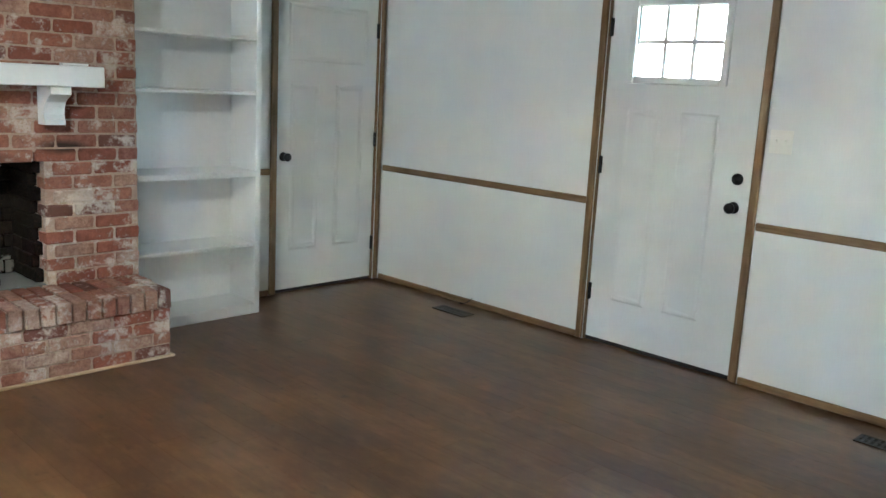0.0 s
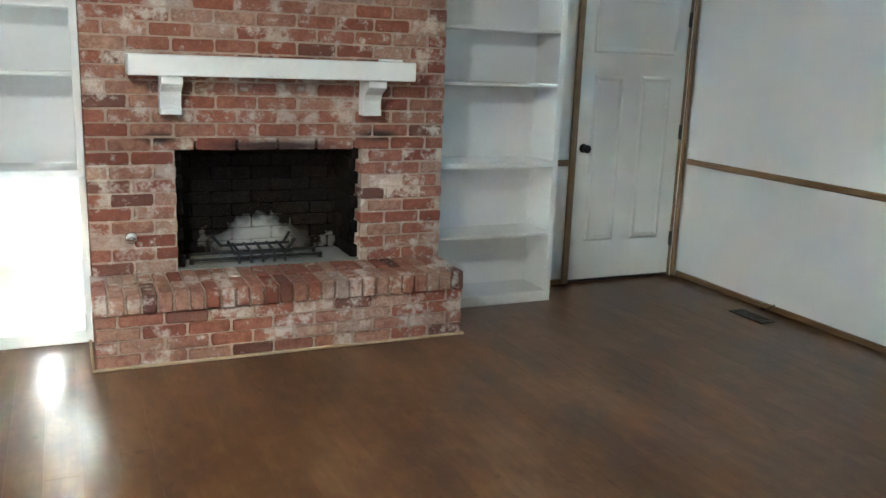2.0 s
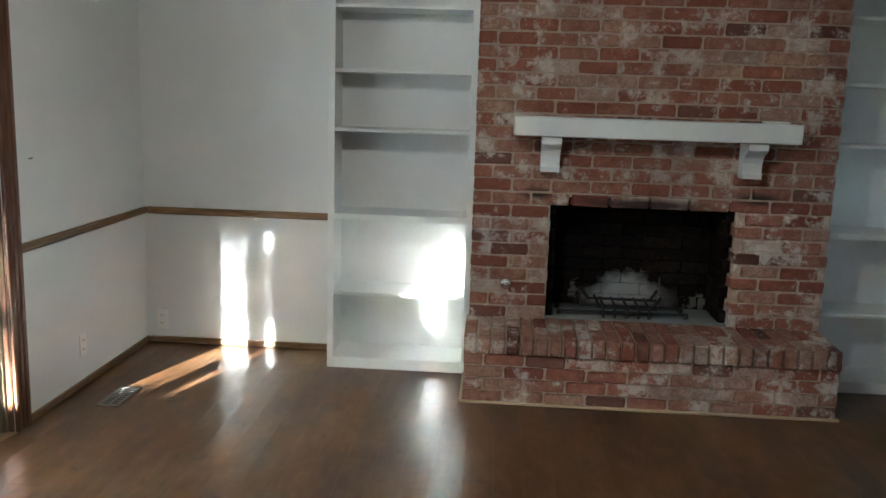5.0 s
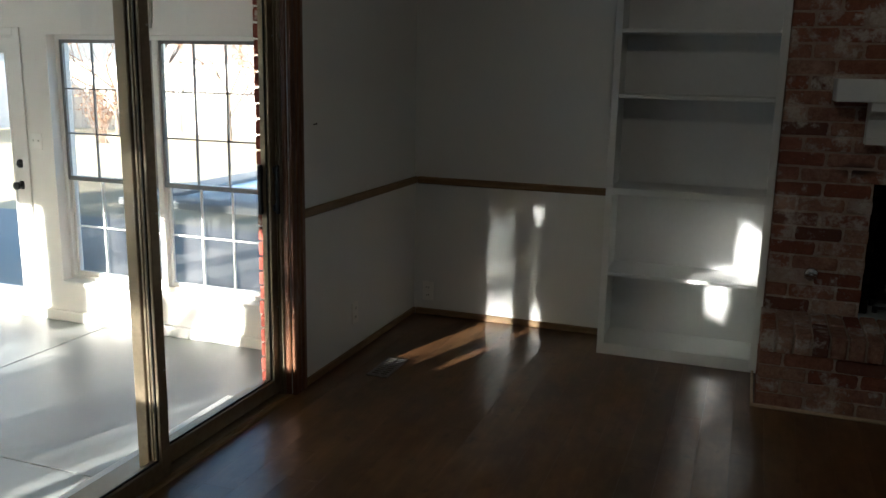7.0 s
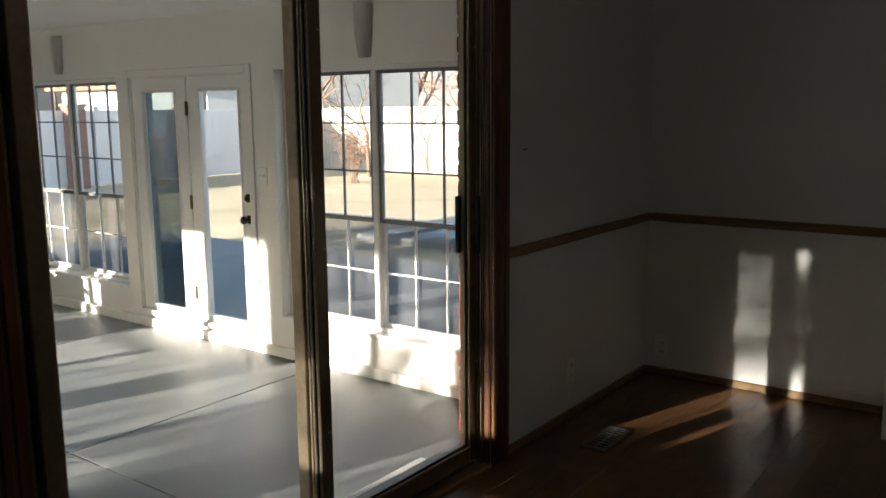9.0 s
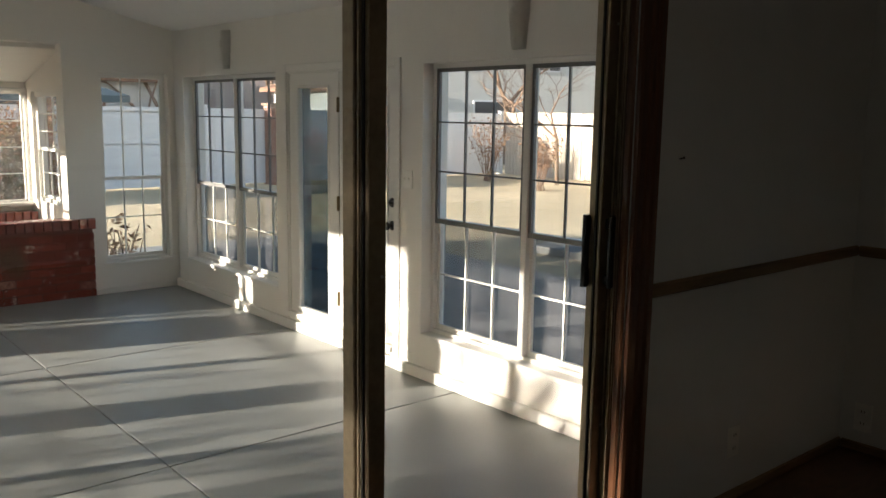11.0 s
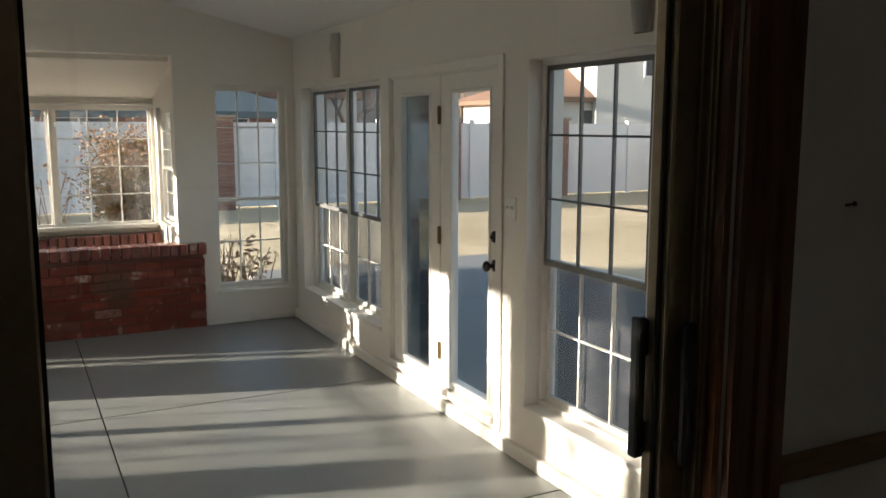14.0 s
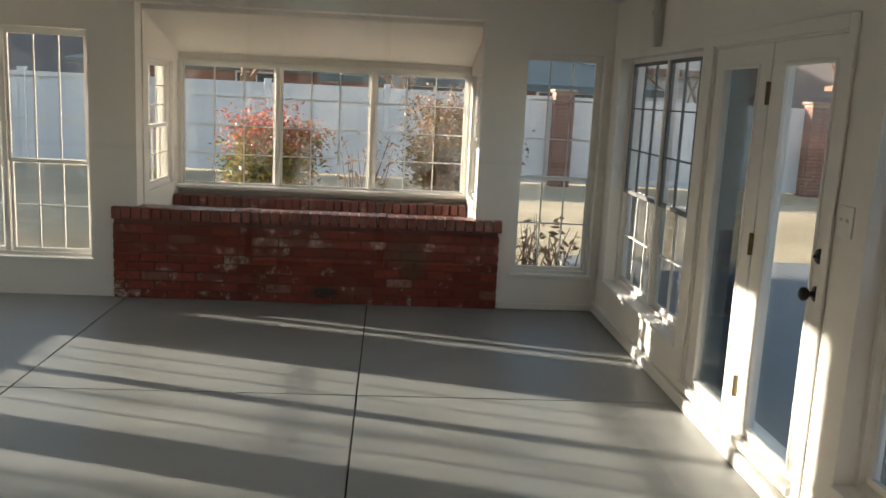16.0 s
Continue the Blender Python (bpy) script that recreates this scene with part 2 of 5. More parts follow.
ASHES = [(((2.92, -0.03, 0.42), (0.60, 0.3, 0.21), 0.9, 5.0), (0.11, 0.10, 0.088)), (((2.90, -0.03, 0.46), (0.36, 0.3, 0.20), 0.7, 9.0), (0.42, 0.42, 0.41)),
         (((2.60, -0.03, 0.46), (0.10, 0.3, 0.17), 1.2, 11.0), (0.15, 0.13, 0.11)), (((3.30, -0.03, 0.42), (0.15, 0.4, 0.13), 1.2, 11.0), (0.17, 0.155, 0.135))]
FIREBRICK = bricky("sooty_firebrick", [(0.0, (0.012, 0.011, 0.010)), (0.7, (0.018, 0.015, 0.013)), (1.0, (0.030, 0.024, 0.02))], -0.6, ASHES, 0.95, 0.02)
FIREJOINT = bricky("sooty_joint", [(0.0, (0.004, 0.004, 0.004)), (1.0, (0.006, 0.005, 0.005))], -0.6, [(((2.92, -0.01, 0.42), (0.60, 0.3, 0.34), 0.9, 6.0), (0.30, 0.28, 0.25))], 0.95, 0.02)
MORTAR = bricky("mortar", [(0.0, (0.47, 0.34, 0.265)), (1.0, (0.50, 0.37, 0.29))], 0.75, [(((2.93, -0.43, 1.03), (0.6, 0.2, 0.06)), (0.06, 0.035, 0.03))], 0.95)
DMORTAR = painted("red_mortar", (0.14, 0.06, 0.045), 0.95, 160, 0.2, 0.6)
SOOT = painted("soot", (0.006, 0.0055, 0.005), 0.95, 30, 0.4, 0.4)
ASH = painted("ash", (0.30, 0.31, 0.30), 1.0, 45, 0.5, 0.8)
IRON = metal("iron", (0.05, 0.05, 0.05), 0.6, 0.8)
BLACK = metal("black_hardware", (0.012, 0.012, 0.012), 0.35, 0.4)
BRONZE = metal("bronze_aluminium", (0.34, 0.27, 0.18), 0.4, 0.6)
ALU = metal("mill_aluminium", (0.62, 0.60, 0.56), 0.4, 0.9)
CHROME = metal("chrome", (0.8, 0.8, 0.8), 0.15)
BRASS = metal("aged_brass", (0.25, 0.19, 0.10), 0.4)
GLASS = glassy("clear_glass")
HAZEGLASS = glassy("hazy_glass", (1, 1, 1), 0.07)
# tinted sheet that puts a dark reflection into the left garden door leaf
DARKSHEET = glassy("dark_reflection_sheet", (0.42, 0.46, 0.47))
PLASTIC = painted("ivory_plastic", (0.84, 0.83, 0.78), 0.35, 30, 0.02, 0.0)
PLASTER = painted("plaster", (0.80, 0.77, 0.71), 0.8, 80, 0.05, 0.3)
RUBBER = painted("dark_gap", (0.02, 0.018, 0.016), 0.8, 50, 0.2, 0.1)


def concrete():
    """Grey-green floor paint on concrete, scuffed."""
    m, nt, b = nodes("painted_concrete")
    p = position(nt)
    a, c, f = noisy(nt, p, 0.9, 5), noisy(nt, p, 7, 5, 0.7), noisy(nt, p, 90, 3)
    col = ramp(nt, a, [(0.3, (0.235, 0.245, 0.235)), (0.7, (0.30, 0.31, 0.295))])
    col = mixed(nt, ramp(nt, c, [(0.55, (0, 0, 0)), (0.8, (0.4, 0.4, 0.4))]), col, (0.36, 0.355, 0.33))
    col = mixed(nt, ramp(nt, f, [(0.2, (0.6, 0.6, 0.6)), (0.3, (0, 0, 0))]), col, (0.12, 0.12, 0.11))
    nt.links.new(col, b.inputs["Base Color"])
    r = add(nt, "MapRange")
    nt.links.new(c, r.inputs[0])
    r.inputs[3].default_value, r.inputs[4].default_value = 0.30, 0.55
    nt.links.new(r.outputs[0], b.inputs["Roughness"])
    bump(nt, c, b, 0.10, 0.004)
    return m


CONCRETE = concrete()


# ---- mesh helpers ----
def box(bm, x0, x1, y0, y1, z0, z1, bevel=0.0):
    vs = [bm.verts.new(p) for p in ((x0, y0, z0), (x1, y0, z0), (x1, y1, z0), (x0, y1, z0), (x0, y0, z1), (x1, y0, z1), (x1, y1, z1), (x0, y1, z1))]
    fs = [bm.faces.new([vs[i] for i in f]) for f in ((0, 3, 2, 1), (4, 5, 6, 7), (0, 1, 5, 4), (1, 2, 6, 5), (2, 3, 7, 6), (3, 0, 4, 7))]
    if bevel:
        bmesh.ops.bevel(bm, geom=list({e for f in fs for e in f.edges}), offset=bevel, segments=1, affect="EDGES", profile=0.5)
    return bm


def boxes(rows, bevel=0.0):
    bm = bmesh.new()
    for r in rows:
        box(bm, *r, bevel=bevel)
    return bm


def cylinder(bm, p, q, r0, r1=None, n=14, caps=True):
    p, q = Vector(p), Vector(q)
    m = Matrix.Translation((p + q) / 2) @ (q - p).to_track_quat("Z", "Y").to_matrix().to_4x4()
    bmesh.ops.create_cone(bm, cap_ends=caps, segments=n, radius1=r0, radius2=r0 if r1 is None else r1, depth=(q - p).length, matrix=m)
    return bm


def lathe(bm, profile, centre, axis, n=18):
    """Turn (radius, along) pairs round an axis."""
    rot = Vector(axis).to_track_quat("Z", "Y").to_matrix().to_4x4()
    m = Matrix.Translation(centre) @ rot
    rings = []
    for r, h in profile:
        rings.append([bm.verts.new(m @ Vector((r * math.cos(2 * math.pi * k / n), r * math.sin(2 * math.pi * k / n), h))) for k in range(n)])
    for a, b in zip(rings, rings[1:]):
        for k in range(n):
            bm.faces.new((a[k], a[(k + 1) % n], b[(k + 1) % n], b[k]))
    bm.faces.new(rings[0][::-1])
    bm.faces.new(rings[-1])
    return bm


def extrude_profile(pts, axis, a, b):
    """A prism: 2D outline swept along x, y or z from a to b."""
    bm = bmesh.new()
    def at(u, v, w):
        return {"x": (w, u, v), "y": (u, w, v), "z": (u, v, w)}[axis]
    one, two = [bm.verts.new(at(u, v, a)) for u, v in pts], [bm.verts.new(at(u, v, b)) for u, v in pts]
    bm.faces.new(one)
    bm.faces.new(two[::-1])
    for k in range(len(pts)):
        j = (k + 1) % len(pts)
        bm.faces.new((one[j], one[k], two[k], two[j]))
    bmesh.ops.recalc_face_normals(bm, faces=bm.faces)
    return bm


def as_mesh(name, bm, material, smooth=False):
    me = bpy.data.meshes.new(name)
    bmesh.ops.recalc_face_normals(bm, faces=bm.faces)
    bm.to_mesh(me)
    bm.free()
    me.materials.append(material)
    if smooth:
        me.shade_smooth()
    return me


def part(name, bm, material, parent=None, label="", smooth=False):
    ob = new(name, as_mesh(name, bm, material, smooth))
    if parent:
        ob.parent = parent
        ob.matrix_parent_inverse = parent.matrix_world.inverted()
    return tagged(ob, label)


def pane(name, bm, parent, glass=None):
    ob = part(name, bm, glass or GLASS, parent)
    ob.visible_shadow = False
    return ob


def empty(name, at, label, category, group="", kind=""):
    ob = new(name)
    ob.empty_display_size = 0.1
    ob.matrix_world = Matrix.Translation(at)
    return tagged(ob, label, category, group, kind)


def structure(name, bm, material, label, category):
    return tagged(part(name, bm, material), label, category, "", "structure")


def wall_with_holes(name, material, axis, at, thick, u0, u1, z0, z1, holes, label):
    """A wall across x or y with rectangular openings (u0, u1, z0, z1) cut right through."""
    us = sorted({u0, u1, *(h[0] for h in holes), *(h[1] for h in holes)})
    zs = sorted({z0, z1, *(h[2] for h in holes), *(h[3] for h in holes)})
    bm = bmesh.new()
    a, b = sorted((at, at + thick))
    cells = [(i, j) for i in range(len(us) - 1) for j in range(len(zs) - 1)
             if not any(h[0] <= us[i] and us[i + 1] <= h[1] and h[2] <= zs[j] and zs[j + 1] <= h[3] for h in holes)]
    grid = {}
    def v(i, j, k):
        key = (i, j, k)
        if key not in grid:
            w = (a, b)[k]
            grid[key] = bm.verts.new((us[i], w, zs[j]) if axis == "y" else (w, us[i], zs[j]))
        return grid[key]
    have = set(cells)
    for i, j in cells:
        for k in (0, 1):
            bm.faces.new((v(i, j, k), v(i + 1, j, k), v(i + 1, j + 1, k), v(i, j + 1, k)))
        for (di, dj), (p, q) in {(-1, 0): ((i, j), (i, j + 1)), (1, 0): ((i + 1, j), (i + 1, j + 1)), (0, -1): ((i, j), (i + 1, j)), (0, 1): ((i, j + 1), (i + 1, j + 1))}.items():
            if (i + di, j + dj) not in have:
                bm.faces.new((v(*p, 0), v(*q, 0), v(*q, 1), v(*p, 1)))
    return structure(name, bm, material, label, "wall")


# ---- plan (metres) ----
XR = 5.985                      # living room's east wall; x = 0 is the wall to the sunroom, y = 0 the fireplace wall
YS = -7.7                       # living room's back wall
CEILZ = 2.44
FS = -0.312                     # sunroom floor
YF = -0.17                     # sunroom's garden wall, inner face
XW = -6.24                      # sunroom's far wall, inner face
YB = -5.7                       # sunroom's south wall, inner face
SL0, SL1, SLH = -3.275, -1.478, 2.03   # the sliding door's opening in x = 0
RAIL0, RAIL1 = 0.825, 0.867

# ---- large structure: living room ----
wall_with_holes("wall_north", WALL, "y", 0.0, 0.18, -0.3, XR + 0.2, -0.4, CEILZ + 0.1, [(5.05, 5.93, -0.4, 2.075)], "white painted panelled wall behind the fireplace")
wall_with_holes("wall_east", WALL, "x", XR, 0.2, YS - 0.2, -0.002, -0.4, CEILZ + 0.1, [(-2.855, -1.905, -0.4, 2.05)], "white painted wall with the entrance door")
wall_with_holes("wall_west", WALL, "x", 0.0, -0.12, YS - 0.2, -0.002, -0.4, CEILZ + 0.1, [(SL0, SL1, -0.02, SLH), (-6.85, -6.02, 1.64, 1.98), (-6.26, -5.56, 1.31, 1.64)], "white painted wall with the sliding glass door")
wall_with_holes("wall_south", WALL, "y", YS, -0.2, 0.002, XR - 0.002, -0.4, CEILZ + 0.1, [], "plain white painted back wall")
structure("ceiling", boxes([(-0.12, XR + 0.2, YS - 0.2, 0.18, CEILZ + 0.102, CEILZ + 0.25)]), CEIL, "flat white painted ceiling", "ceiling")
structure("subfloor", boxes([(-0.118, XR + 0.2, YS - 0.2, 0.178, -0.42, -0.022)]), RUBBER, "dark underlay beneath the floorboards", "floor")
FLOOR = empty("floor", (0, 0, 0), "dark brown hardwood plank floor with a satin sheen", "floor", "", "structure")


def strip(name, x0, x1, y0, y1, z0, z1, mat, label, cat, round_top=0.006):
    ob = structure(name, boxes([(x0, x1, y0, y1, z0, z1)], round_top), mat, label, cat)
    return ob


RL = "golden brown oak chair rail along the wall"
strip("trim", 0.022, 1.185, -0.02, -0.001, RAIL0 - 0.018, RAIL1 - 0.018, TRIMX, RL, "trim")
strip("trim", 0.001, 0.02, -1.378, -0.001, RAIL0 - 0.019, RAIL1 - 0.019, TRIMY, RL, "trim")
strip("trim", 0.001, 0.02, -5.6, -3.38, RAIL0 - 0.019, RAIL1 - 0.019, TRIMY, RL, "trim")
strip("trim", 4.725, 5.0, -0.02, -0.001, RAIL0, RAIL1, TRIMX, RL, "trim")
strip("trim", XR - 0.02, XR - 0.001, -1.858, -0.03, RAIL0 - 0.001, RAIL1 - 0.001, TRIMY, RL, "trim")
strip("trim", XR - 0.02, XR - 0.001, YS + 0.01, -2.905, RAIL0 - 0.001, RAIL1 - 0.001, TRIMY, RL, "trim")
BL = "narrow golden brown oak baseboard"
strip("baseboard", 0.016, 1.185, -0.014, -0.001, 0.001, 0.042, TRIMX, BL, "baseboard")
strip("baseboard", 0.001, 0.015, -1.378, -0.001, 0.001, 0.043, TRIMY, BL, "baseboard")
strip("baseboard", 0.001, 0.015, -5.6, -3.38, 0.001, 0.043, TRIMY, BL, "baseboard")
strip("baseboard", 4.725, 5.0, -0.014, -0.001, 0.001, 0.042, TRIMX, BL, "baseboard")
strip("baseboard", XR - 0.015, XR - 0.001, -1.858, -0.02, 0.001, 0.043, TRIMY, BL, "baseboard")
strip("baseboard", XR - 0.015, XR - 0.001, YS + 0.01, -2.905, 0.001, 0.043, TRIMY, BL, "baseboard")
DL = "off-white painted panelling below the chair rail"
structure("wainscot", boxes([(0.001, 1.185, -0.005, -0.0005, 0.002, RAIL0 - 0.01)]), DADO, DL, "wall panel")
structure("wainscot", boxes([(0.0005, 0.005, -1.378, -0.005, 0.002, RAIL0 - 0.01)]), DADO, DL, "wall panel")
structure("wainscot", boxes([(XR - 0.005, XR - 0.0005, -1.858, -0.005, 0.002, RAIL0 + 0.005)]), DADO, DL, "wall panel")
structure("wainscot", boxes([(XR - 0.005, XR - 0.0005, YS + 0.01, -2.905, 0.002, RAIL0 + 0.005)]), DADO, DL, "wall panel")
structure("wainscot", boxes([(4.725, 5.0, -0.005, -0.0005, 0.002, RAIL0 + 0.01)]), DADO, DL, "wall panel")

# ---- large structure: sunroom ----
T = 0.16
W1, W2 = (-2.57, -0.957, -0.03, 1.646), (-6.04, -4.36, -0.02, 1.643)
FD = (-4.185, -2.84, -0.205, 1.636)
wall_with_holes("wall_garden", SUNWALL, "y", YF, T + 0.04, XW - 0.3, -0.122, FS - 0.3, 2.9, [W1, W2, FD], "cream white plaster wall with garden windows and glazed doors")
NW, LW, BAY = (-0.86, -0.235, -0.036, 1.672), (-5.35, -4.07, -0.03, 1.672), (-3.725, -1.16, 0.378, 1.888)
wall_with_holes("wall_bay", SUNWALL, "x", XW, -T, YB - 0.3, YF, FS - 0.3, 3.2, [NW, LW, BAY], "cream white plaster wall around the planter bay")
SW = [(-5.805, -4.405, 0.0, 1.64), (-4.155, -2.805, 0.0, 1.64), (-2.36, -1.54, 0.0, 1.64), (-1.42, -0.86, 0.92, 1.90)]
wall_with_holes("wall_south_sunroom", SUNWALL, "y", YB, -T, XW, -0.122, FS - 0.3, 2.9, SW, "cream white plaster wall with tall sunny windows")
SLAB = empty("floor_sunroom", (-3, -3, FS), "grey painted concrete floor with saw-cut joints", "floor", "", "structure")
jx, jy = [XW, -4.18, -2.20, -0.34], [YB, -3.81, -1.975, YF]
for i in range(3):
    for j in range(3):
        part("slab", boxes([(jx[i] + 0.0055, jx[i + 1] - 0.0055, jy[j] + 0.0045, jy[j + 1] - 0.0045, FS - 0.08, FS)], 0.0012), CONCRETE, SLAB)
part("joint_bed", boxes([(XW, -0.3, YB, YF, FS - 0.2, FS - 0.012)]), RUBBER, SLAB)
RY, RZ = -2.95, 2.06 + 0.235 * 2.78
structure("ceiling_sunroom", extrude_profile([(YF + 0.3, 2.06 - 0.235 * 0.3), (RY, RZ), (YB - 0.2, 2.06 - 0.235 * 0.17), (YB - 0.2, 2.2), (RY, RZ + 0.2), (YF + 0.3, 2.2)], "x", XW - 0.3, -0.121), CEIL, "white vaulted ceiling sloping down to the garden wall", "ceiling")


# ---- windows ----
def sash_window(name, axis, at, u0, u1, z0, z1, units, meet, inward, label, frame_mat=None, up=(3, 3), low=(3, 2), screen=0.0, top_mat=None):
    """Double-hung units side by side in one opening; each lite its own pane. at: the plane of the sashes."""
    mat = frame_mat or SUNTRIM
    def R(a, b, c, d, e, f):       # u0 u1 depth0 depth1 z0 z1 -> box
        return (a, b, c, d, e, f) if axis == "y" else (c, d, a, b, e, f)
    mid = (u0 + u1) / 2
    win = empty(name, (mid, at, z0) if axis == "y" else (at, mid, z0), label, "window", "", "structure")
    fw = 0.028
    part("window_frame", boxes([R(u0, u1, at - 0.03, at + 0.03, z1 - fw, z1), R(u0, u1, at - 0.03, at + 0.03, z0, z0 + fw),
                                R(u0, u0 + fw, at - 0.03, at + 0.03, z0 + fw, z1 - fw), R(u1 - fw, u1, at - 0.03, at + 0.03, z0 + fw, z1 - fw)]), mat, win)
    w = (u1 - u0 - 2 * fw) / units
    for k in range(units):
        a, b = u0 + fw + k * w, u0 + fw + (k + 1) * w
        if k:
            part("mullion", boxes([R(a - 0.022, a + 0.022, at - 0.035, at + 0.035, z0 + fw, z1 - fw)], 0.003), mat, win)
        for nm, lo, hi, off, (nc, nr) in (("upper_sash", meet, z1 - fw, 0.012, up), ("lower_sash", z0 + fw, meet + 0.03, -0.012, low)):
            a1, b1, d = a + (0.022 if k else 0), b - (0.022 if k < units - 1 else 0), at + off * inward * -1
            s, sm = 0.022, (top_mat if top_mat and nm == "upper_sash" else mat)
            sash = part(nm, boxes([R(a1, b1, d - 0.011, d + 0.011, hi - s, hi), R(a1, b1, d - 0.011, d + 0.011, lo, lo + s + 0.006),
                                   R(a1, a1 + s, d - 0.011, d + 0.011, lo + s, hi - s), R(b1 - s, b1, d - 0.011, d + 0.011, lo + s, hi - s)]), sm, win)
            gu, gz = [a1 + s + (b1 - a1 - 2 * s) * i / nc for i in range(nc + 1)], [lo + s + (hi - lo - 2 * s) * j / nr for j in range(nr + 1)]
            for g in gu[1:-1]:
                part("muntin", boxes([R(g - 0.005, g + 0.005, d - 0.008, d + 0.008, lo + s, hi - s)]), sm, sash)
            for g in gz[1:-1]:
                part("muntin", boxes([R(a1 + s, b1 - s, d - 0.0075, d + 0.0075, g - 0.005, g + 0.005)]), sm, sash)
            for i in range(nc):
                for j in range(nr):
                    pane("pane", boxes([R(gu[i], gu[i + 1], d - 0.002, d + 0.002, gz[j], gz[j + 1])]), sash)
        if screen:
            part("screen_sheet", boxes([R(a + 0.02, b - 0.02, at + screen - 0.0005, at + screen + 0.0005, z0 + fw, meet + 0.02)]), SCREEN, win, "grey insect screen")
    return win


WL = "white double-hung window with grid muntins, deep sill"
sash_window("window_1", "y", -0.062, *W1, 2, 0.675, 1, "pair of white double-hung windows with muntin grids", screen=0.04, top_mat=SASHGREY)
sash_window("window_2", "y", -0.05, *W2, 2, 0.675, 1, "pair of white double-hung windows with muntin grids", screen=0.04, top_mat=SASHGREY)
sash_window("window_3", "x", XW - 0.10, *NW, 1, 0.71, -1, "narrow white double-hung window with a muntin grid")
sash_window("window_4", "x", XW - 0.10, *LW, 2, 0.68, -1, "pair of white double-hung windows with muntin grids")
for k, w in enumerate(SW):
    sash_window("window_%d" % (5 + k), "y", YB - 0.10, *w, 1 if w[3] > 1.8 else 2, 1.68 if w[3] > 1.8 else 0.70, -1, "sunlit pair of white double-hung windows")
# brick sills and curb along the garden wall
structure("window_sill", boxes([(W1[0] + 0.002, W1[1] - 0.002, YF - 0.012, -0.082, W1[2] - 0.02, W1[2] + 0.006)], 0.004), SUNTRIM, "cream painted window sill", "sill")
structure("window_sill", boxes([(W2[0] + 0.002, W2[1] - 0.002, YF - 0.012, -0.082, W2[2] - 0.02, W2[2] + 0.006)], 0.004), SUNTRIM, "cream painted window sill", "sill")
structure("window_sill", boxes([(XW - 0.06, XW + 0.015, NW[0] - 0.02, NW[1] + 0.02, NW[2] - 0.022, NW[2] + 0.006)], 0.004), SUNTRIM, "cream painted window sill", "sill")
structure("window_sill", boxes([(XW - 0.06, XW + 0.015, LW[0] - 0.02, LW[1] + 0.02, LW[2] - 0.022, LW[2] + 0.006)], 0.004), SUNTRIM, "cream painted window sill", "sill")
structure("baseboard", boxes([(XW + 0.002, -0.125, YF - 0.035, YF - 0.002, FS + 0.001, FS + 0.075)], 0.006), SUNTRIM, "cream painted curb along the garden wall", "baseboard")
structure("baseboard", boxes([(XW + 0.001, XW + 0.012, -0.955, YF - 0.04, FS + 0.001, FS + 0.05)], 0.003), SUNTRIM, "low cream painted curb", "baseboard")

# ---- planter bay ----
BX = -7.49
structure("bay_ceiling", extrude_profile([(XW - 0.159, 1.85), (BX, 1.59), (BX - 0.2, 1.59), (BX - 0.2, 2.0), (XW - 0.159, 2.1)], "y", -3.96, -0.98), SUNWALL, "sloping plaster soffit over the planter bay", "ceiling")
for nm, y, s in (("bay_side_south", -3.715, -1), ("bay_side_north", -1.13, 1)):
    wall_with_holes("wall_" + nm, SUNWALL, "y", y, 0.12 * s, BX - 0.1, XW - 0.161, FS - 0.3, 1.9, [(BX + 0.18, XW - 0.3, 0.47, 1.50)], "narrow plaster side wall of the planter bay")
    sash_window("window_9" if s < 0 else "window_10", "y", y + 0.06 * s, BX + 0.18, XW - 0.3, 0.47, 1.50, 1, 0.95, 1, "white side window of the planter bay")
wall_with_holes("wall_bay_front", SUNWALL, "x", BX, -0.1, -3.91, -1.03, FS - 0.3, 1.9, [(-3.72, -1.125, 0.405, 1.535)], "outer wall under the bay window")


